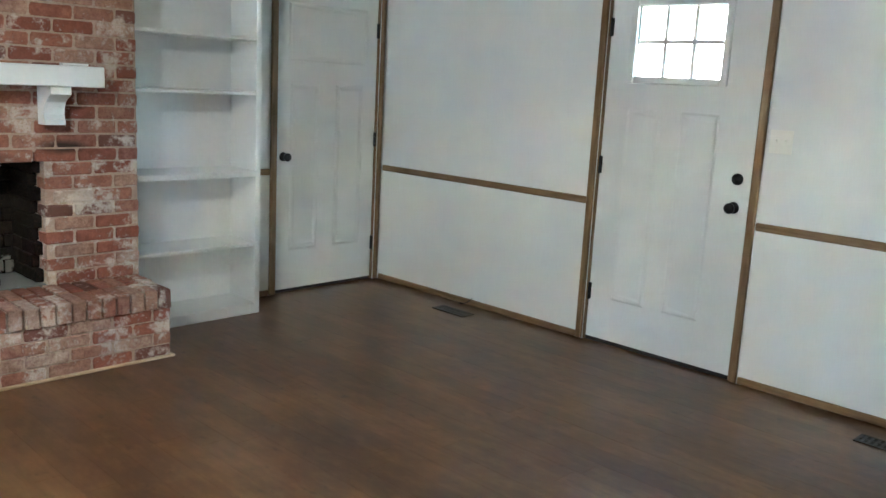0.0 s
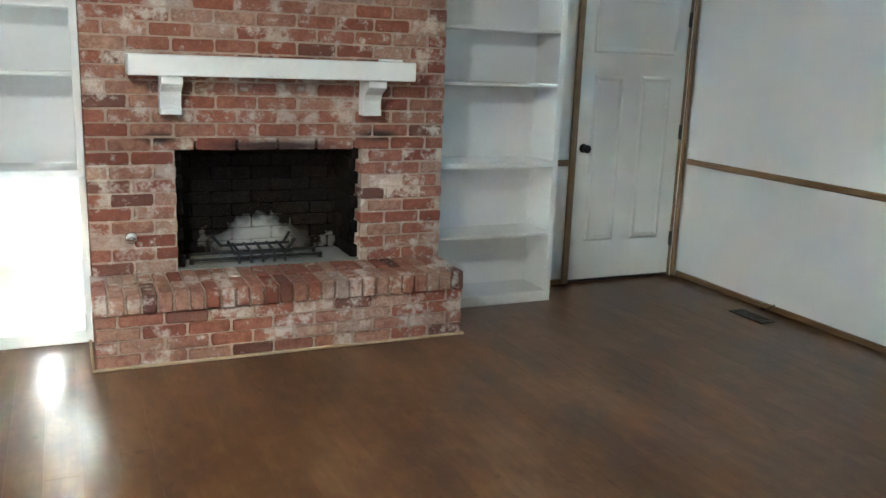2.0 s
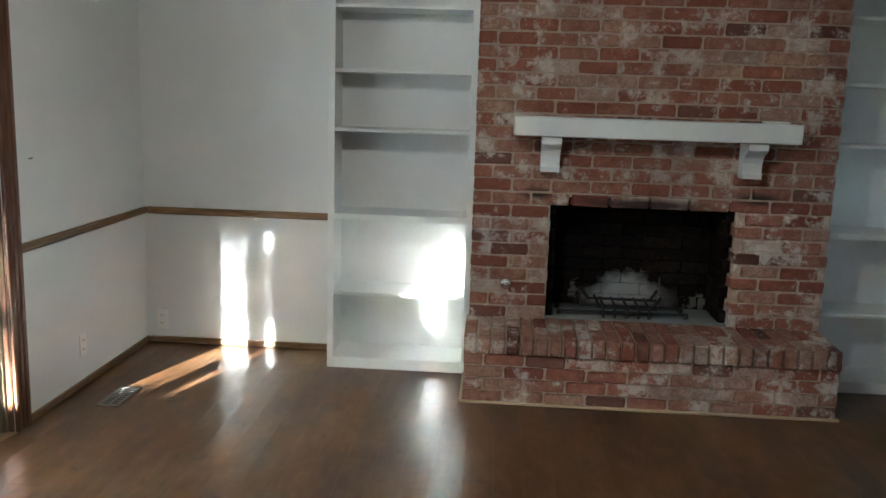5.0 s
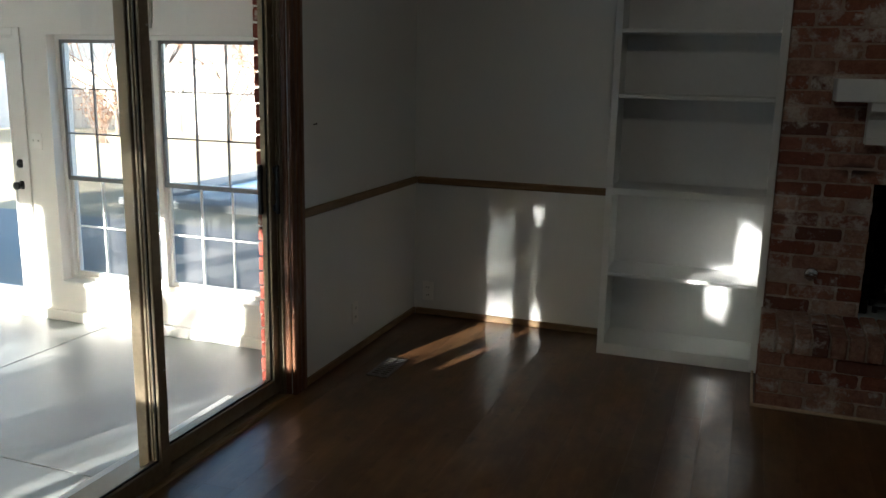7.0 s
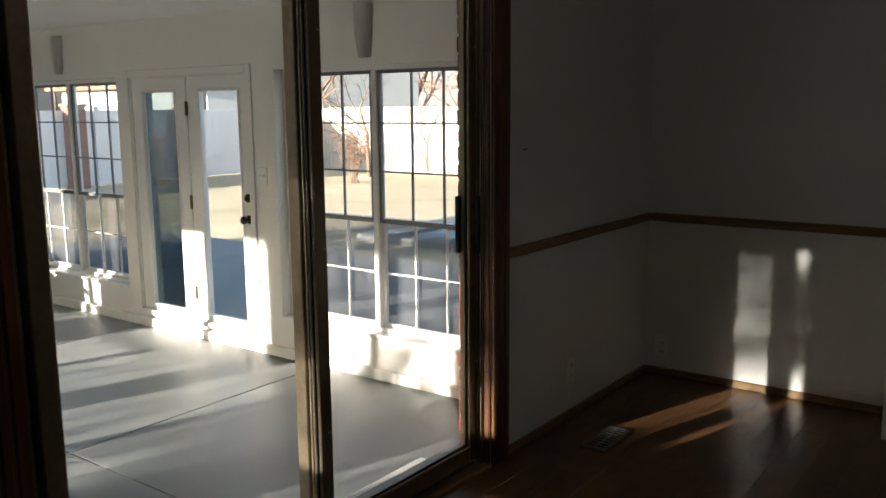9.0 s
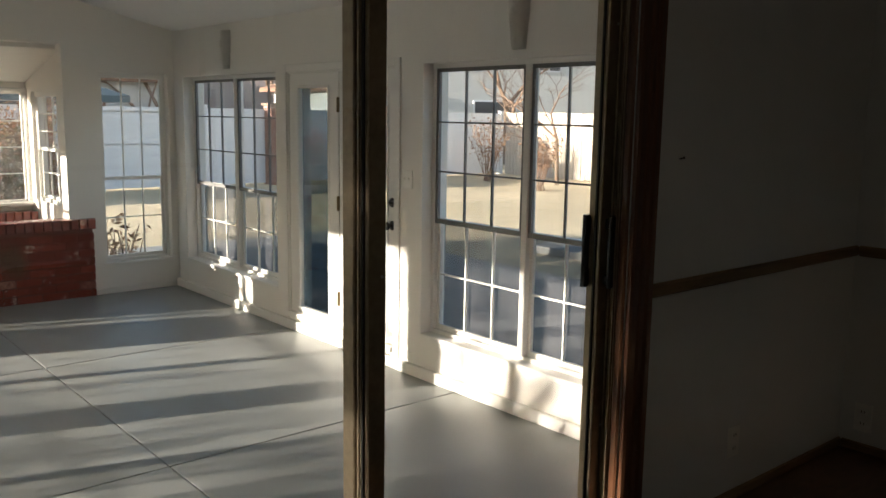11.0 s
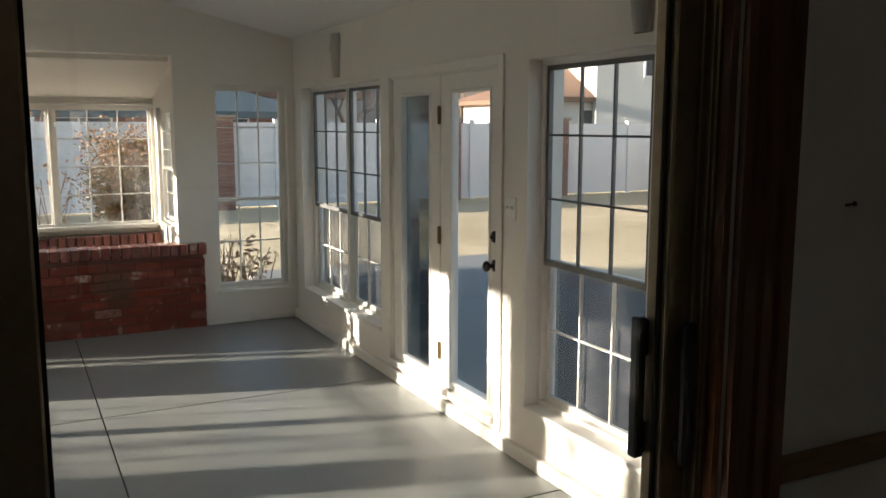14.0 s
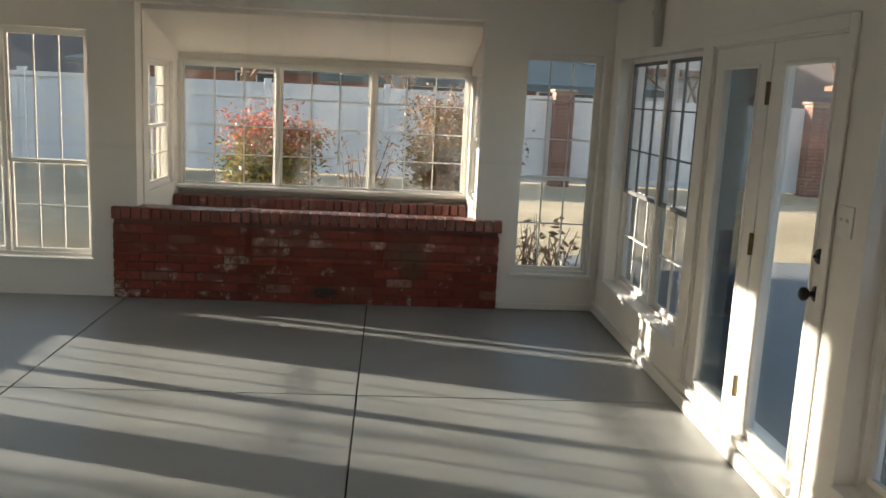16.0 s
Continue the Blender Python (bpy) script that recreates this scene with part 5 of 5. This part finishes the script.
tree(-13.5, 13.2, 4.6, 0.06, 3, "slender bare tree with pale forking branches", 0, depth=6)
tree(-10.4, 13.6, 4.4, 0.055, 8, "slender bare tree with some dry leaves", 1, DRYLEAF, depth=6)
tree(-8.6, 12.4, 4.0, 0.05, 9, "slender bare tree with some dry leaves", 1, DRYLEAF, depth=6)
tree(-6.6, 13.9, 4.6, 0.055, 12, "slender bare tree with pale forking branches", 0, depth=6)
tree(-22.0, -5.5, 7.0, 0.12, 21, "bare winter tree beyond the fence", 0, depth=6)
tree(-22.5, -9.5, 6.5, 0.12, 22, "bare winter tree beyond the fence", 0, depth=6)
tree(-20.0, -1.5, 5.0, 0.09, 41, "bare winter tree beyond the fence", 0, depth=6)
tree(-20.5, -12.0, 5.5, 0.09, 42, "bare winter tree beyond the fence", 0, depth=6)
tree(-24.5, 7.0, 6.5, 0.11, 23, "bare winter tree beyond the fence", 0)
tree(-21.0, 18.5, 8.0, 0.13, 24, "tall bare winter tree beyond the fence", 0, depth=6)
# three trees out of view, added in the sun's path to dapple and dim it
tree(-6.3, -15.0, 5.5, 0.07, 31, "unseen tree with some dry leaves, added to dapple the sunlight", 2, DRYLEAF, depth=6)
tree(-3.9, -15.2, 6.8, 0.07, 33, "unseen tree with many dry leaves, added to dim the sun patches", 16, DRYLEAF, depth=6, leaf=0.040)
tree(-2.5, -14.6, 6.6, 0.07, 34, "unseen tree with many dry leaves, added to dim the sun patches", 16, DRYLEAF, depth=6, leaf=0.040)


for x, y, h, seed in ((-36, 27, 10, 51), (-33, 32, 9.5, 52), (-39, 36, 11, 53), (-29, 35, 9, 54), (-41, 20, 10, 55), (-44, 3, 10, 56), (-43, -6, 9.5, 57)):
    tree(x, y, h, 0.14, seed, "tall bare winter tree beyond the houses", depth=6)


def shrub(x, y, h, w, seed, label, stems=26, leaves=46, mat=None, top=None, leaf=0.045):
    """Upright canes from one root, each clothed with narrow leaflets; redder towards the tips."""
    rnd = random.Random(seed)
    s = empty("shrub", (x, y, GZ), label, "shrub")
    canes, lo, hi = bmesh.new(), bmesh.new(), bmesh.new()
    for _ in range(stems):
        a, lean, hh = rnd.uniform(0, 6.283), rnd.random() ** 0.5 * w, h * rnd.uniform(0.55, 1.0)
        p, q = Vector((x + rnd.gauss(0, 0.08), y + rnd.gauss(0, 0.08), GZ)), Vector((x + math.cos(a) * lean, y + math.sin(a) * lean, GZ + hh))
        mid = (p + q) / 2 + Vector((0, 0, 0.1 * h))
        cylinder(canes, p, mid, 0.008, 0.006, 4, False)
        cylinder(canes, mid, q, 0.006, 0.003, 4, False)
        for _ in range(leaves):
            f = rnd.uniform(0.35, 1.05)
            c = (p.lerp(mid, f * 2) if f < 0.5 else mid.lerp(q, f * 2 - 1)) + Vector((rnd.gauss(0, 0.09), rnd.gauss(0, 0.09), rnd.gauss(0, 0.07)))
            u = Vector((rnd.gauss(0, 1), rnd.gauss(0, 1), rnd.gauss(0, 0.7))).normalized()
            v = u.orthogonal().normalized()
            v.rotate(Matrix.Rotation(rnd.uniform(0, 6.28), 3, u))
            ln = leaf * rnd.uniform(0.7, 1.4)
            bm = hi if top and c.z > GZ + h * rnd.uniform(0.70, 1.02) else lo
            bm.faces.new([bm.verts.new(c + u * ln), bm.verts.new(c + v * ln * 0.36), bm.verts.new(c - u * ln * 0.8), bm.verts.new(c - v * ln * 0.36)])
    part("canes", canes, TWIG, s)
    if leaves:
        part("foliage", lo, mat, s)
        if top:
            part("red_tips", hi, top, s, "red new leaves at the tips")
        else:
            hi.free()
    else:
        lo.free(), hi.free()
    return s


shrub(-8.6, -3.05, 1.45, 0.5, 5, "heavenly bamboo shrub with red tips", 70, 170, NANDINA, REDLEAF, 0.029)
shrub(-8.7, -1.1, 1.75, 0.62, 6, "tall green and bronze heavenly bamboo shrub", 95, 200, BRONZELEAF, DRYLEAF, 0.027)
shrub(-8.5, -2.1, 1.35, 0.35, 7, "bare twiggy shrub with a few leaves", 22, 4, DRYLEAF)
shrub(-7.4, -0.55, 0.75, 0.28, 9, "low bare twiggy shrub by the window", 20, 5, DRYLEAF)
shrub(-7.6, -0.2, 0.55, 0.25, 19, "low bare twiggy shrub by the window", 14, 5, DRYLEAF)
shrub(-12.6, 11.6, 1.5, 0.7, 10, "leafless rusty shrub before the fence", 26, 24, DRYLEAF)
shrub(-15.5, 12.6, 1.7, 0.7, 14, "leafless rusty shrub before the fence", 26, 24, DRYLEAF)
hill = bmesh.new()
top_row, low_row = [], []
for k in range(73):
    a = 2 * math.pi * k / 72
    z = 30 + 30 * noise.noise(Vector((math.cos(a) * 2.2, math.sin(a) * 2.2, 0.3))) + 6 * noise.noise(Vector((math.cos(a) * 9, math.sin(a) * 9, 1)))
    if math.cos(a) < 0.3 and math.sin(a) > -0.35:      # the higher ridge
        z = max(z, 44 + 5 * noise.noise(Vector((math.cos(a) * 7, math.sin(a) * 7, 4))))
    top_row.append(hill.verts.new((395 * math.cos(a), 395 * math.sin(a), max(6, z))))
    low_row.append(hill.verts.new((390 * math.cos(a), 390 * math.sin(a), GZ - 1)))
for k in range(72):
    hill.faces.new((low_row[k], low_row[k + 1], top_row[k + 1], top_row[k]))
tagged(structure("backdrop", hill, HILL, "hazy bare hills on the horizon", "hills"), "", "", "", "structure")


# ---- bricks and floorboards, one by one ----
def brick_meshes(l, w, h, mat, n=5, seed=1):
    """Some bricks with rounded, uneven edges, centred: eight-cornered rings along the longest side."""
    rnd, out, dims = random.Random(seed), [], (l, w, h)
    ax = max(range(3), key=lambda i: dims[i])
    u, v = [i for i in range(3) if i != ax]
    ends = 0.035 if dims[ax] > 0.5 else 0.006 / dims[ax]
    for _ in range(n):
        bm, rings = bmesh.new(), []
        for f in (-0.5, -0.5 + ends, rnd.uniform(-0.15, 0.15), 0.5 - ends, 0.5):
            c = 0.007 if abs(f) == 0.5 else 0.004
            a, b = dims[u] / 2 - (0.005 if abs(f) == 0.5 else 0), dims[v] / 2 - (0.005 if abs(f) == 0.5 else 0)
            ring = []
            for p, q in ((a, b - c), (a - c, b), (c - a, b), (-a, b - c), (-a, c - b), (c - a, -b), (a - c, -b), (a, c - b)):
                co = [0.0, 0.0, 0.0]
                co[ax] = f * dims[ax] + rnd.uniform(-0.003, 0.003) * (4 if dims[ax] > 0.5 else 1)
                co[u], co[v] = p + rnd.uniform(-0.0015, 0.0015), q + rnd.uniform(-0.0018, 0.0018)
                ring.append(bm.verts.new(co))
            rings.append(ring)
        for r0, r1 in zip(rings, rings[1:]):
            for k in range(8):
                bm.faces.new((r0[k], r0[(k + 1) % 8], r1[(k + 1) % 8], r1[k]))
        bm.faces.new(rings[0])
        bm.faces.new(rings[-1][::-1])
        bmesh.ops.recalc_face_normals(bm, faces=bm.faces)
        out.append(as_mesh("brick", bm, mat))
    return out


def lay(meshes, parent, m, rnd, name="brick"):
    o = new(name, rnd.choice(meshes))
    o.matrix_world = m
    o.parent, o.matrix_parent_inverse = parent, parent.matrix_world.inverted()
    return o


rb = random.Random(42)
BLEN, BH, CH = 0.2, 0.06, 0.0698
full = brick_meshes(1.0, 0.095, BH, BRICK, 6, 3)


def course(parent, x0, x1, yc, z, shift, length=0.21, gap=0.011, meshes=None):
    x = x0 - shift
    while x < x1 - 0.02:
        a, b = max(x, x0), min(x + length - gap, x1)
        if b - a > 0.035:
            lay(meshes or full, parent, Matrix.Translation(((a + b) / 2 + rb.uniform(-0.001, 0.001), yc + rb.uniform(-0.0012, 0.0012), z + rb.uniform(-0.0015, 0.0015))) @ Matrix.Rotation(rb.uniform(-0.007, 0.007), 4, "Y") @ Matrix.Diagonal((b - a, 1, 1, 1)), rb)
        x += length


z = 0.372 + BH / 2
k = 0
while z < 2.53:
    s = 0.105 if k % 2 else 0.0
    if z + BH / 2 < FZ1 + 0.012:
        course(cheek_a, 2.0, FX0, BF + 0.0475, z, s)
        course(cheek_b, FX1, 3.89, BF + 0.0475, z, 0.105 - s + 0.06)
    else:
        course(chim, 2.0, 3.89, BF + 0.0475, z, s)
    z += CH
    k += 1
# hearth: courses, then a soldier row on edge across the top
yh = -0.78
for k in range(4):
    course(hearth, 1.992, 3.878, yh + 0.0475, 0.012 + 0.0655 * k + 0.027, 0.105 * (k % 2), 0.211)
ends = brick_meshes(0.095, 1.0, BH, BRICK, 3, 4)
for x in (1.992 + 0.0475, 3.878 - 0.0475):
    for k in range(4):
        lay(ends, hearth, Matrix.Translation((x, -0.555, 0.039 + 0.0655 * k)) @ Matrix.Diagonal((1, 0.23, 1, 1)), rb)
rowlock = brick_meshes(0.0635, 0.2, 0.098, BRICK, 6, 5)
for r, yc in ((0, -0.695), (1, -0.492)):
    for k in range(26):
        x = 1.985 + 0.0729 * (k + 0.5)
        lay(rowlock, hearth, Matrix.Translation((x, yc + rb.uniform(-0.004, 0.004), 0.318 + r * 0.004 + rb.uniform(-0.002, 0.002))) @ Matrix.Diagonal((1, 1.0 if r == 0 else 0.98, 1, 1)), rb)
# firebricks
fire = brick_meshes(1.0, 0.05, 0.066, FIREBRICK, 4, 6)
for k in range(10):
    course(fbox, FX0 + 0.0, FX1, -0.036, FZ0 + 0.036 + 0.07 * k, 0.11 * (k % 2), 0.225, 0.006, fire)
side = brick_meshes(0.05, 1.0, 0.066, FIREBRICK, 3, 7)
for x in (FX0 + 0.012, FX1 - 0.012):
    for k in range(10):
        for y in ((-0.20, -0.03) if k % 2 else (-0.25, -0.08)):
            lay(side, fbox, Matrix.Translation((x, y - 0.02, FZ0 + 0.036 + 0.07 * k)) @ Matrix.Diagonal((1, 0.185, 1, 1)), rb)
part("roof_plate", boxes([(FX0, FX1, BF + 0.11, -0.015, FZ1 - 0.02, FZ1 + 0.003)]), SOOT, fbox)
structure("hearth_trim", boxes([(1.972, 3.893, -0.796, -0.783, 0.001, 0.016), (1.972, 1.985, -0.783, -0.325, 0.001, 0.016), (3.88, 3.893, -0.783, -0.325, 0.001, 0.016)], 0.003), PALEWOOD, "pale wooden quarter-round moulding round the hearth", "moulding")

# planter wall in the sunroom
PX, P0, P1, PT = -6.205, -3.9, -0.967, 0.388
pl = empty("brick_planter", (PX, (P0 + P1) / 2, FS), "red brick planter wall with soldier-course cap", "planter")
core = part("core", boxes([(PX - 0.13, PX - 0.007, P0 + 0.01, P1 - 0.01, FS, PT - 0.07)]), DMORTAR, pl, "dark red mortar")
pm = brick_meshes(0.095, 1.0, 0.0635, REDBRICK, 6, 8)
z, k = FS + 0.033, 0
while z < PT - 0.11:
    y = P0 - (0.1 if k % 2 else 0)
    while y < P1 - 0.03:
        a, b = max(y, P0), min(y + 0.199, P1)
        if b - a > 0.03:
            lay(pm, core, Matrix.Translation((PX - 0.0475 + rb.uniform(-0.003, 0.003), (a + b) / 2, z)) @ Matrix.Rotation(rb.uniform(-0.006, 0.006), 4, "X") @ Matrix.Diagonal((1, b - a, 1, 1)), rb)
        y += 0.207
    z += 0.0725
    k += 1
capm = brick_meshes(0.20, 0.065, 0.092, CAPBRICK, 6, 9)
for k in range(40):
    lay(capm, pl, Matrix.Translation((PX - 0.082 + rb.uniform(-0.004, 0.004), P0 - 0.008 + 0.0740 * (k + 0.5), PT - 0.046 + rb.uniform(-0.002, 0.002))), rb)
for k in range(35):
    lay(capm, pl, Matrix.Translation((BX + 0.155, -3.705 + 0.0733 * (k + 0.5), PT - 0.071)), rb, "ledge_brick")
back = part("inner_face", boxes([(BX + 0.05, BX + 0.22, -3.71, -1.14, 0.216, PT - 0.118)]), DMORTAR, pl)
# brick veneer at the sliding door's outer edge and its brick sill
ven = structure("brick_veneer", boxes([(-0.21, -0.1225, SL1 + 0.133, YF - 0.001, FS, SLH + 0.3)]), DMORTAR, "red brick outer face beside the sliding door", "wall")
vm = brick_meshes(0.095, 1.0, 0.060, REDBRICK, 5, 10)
for k in range(34):
    y = SL1 + 0.128 + rb.uniform(-0.004, 0.004)
    first = True
    while y < YF - 0.05:
        ln = 0.092 if first and k % 2 else 0.19
        e = min(y + ln, YF - 0.004)
        lay(vm, ven, Matrix.Translation((-0.195, (y + e) / 2, FS + 0.035 + 0.0705 * k)) @ Matrix.Diagonal((1, e - y, 1, 1)), rb)
        y, first = e + 0.01, False
sillb = structure("brick_sill", boxes([(-0.262, -0.237, SL0 - 0.1, SL1 + 0.1, FS, -0.075)]), DMORTAR, "red brick sill under the sliding door", "sill")
sm = brick_meshes(0.03, 0.062, 0.05, REDBRICK, 5, 11)
for k in range(25):
    lay(sm, sillb, Matrix.Translation((-0.256 + rb.uniform(-0.004, 0.004), SL0 - 0.03 + 0.0735 * k, -0.082)), rb)
structure("door_sill", boxes([(-0.375, -0.278, -2.66, SL1 + 0.03, FS + 0.001, -0.066)], 0.006), SUNTRIM, "cream painted step sill outside the sliding door", "sill")

# floorboards
PW = 0.127
rows_n = int((XR + 0.02) / PW) + 1
planks = []
for k in range(3):
    planks.append(as_mesh("plank", boxes([(-PW / 2 + 0.0001, PW / 2 - 0.0001, -0.5, 0.5, -0.02, 0.0)], 0.0004), PLANK))
rf = random.Random(77)
for i in range(rows_n):
    y = YS - rf.uniform(0, 1.2)
    while y < 0.15:
        ln = rf.choice((0.6, 0.9, 1.2, 1.2, 1.5))
        a, b = max(y, YS - 0.15), min(y + ln, 0.17)
        xc = 0.0 + PW * (i + 0.5)
        if b - a > 0.05 and xc < XR + 0.1:
            lay(planks, FLOOR, Matrix.Translation((xc, (a + b) / 2, rf.uniform(-0.0003, 0.0))) @ Matrix.Diagonal((1, b - a - 0.0003, 1, 1)), rf, "plank")
        y += ln
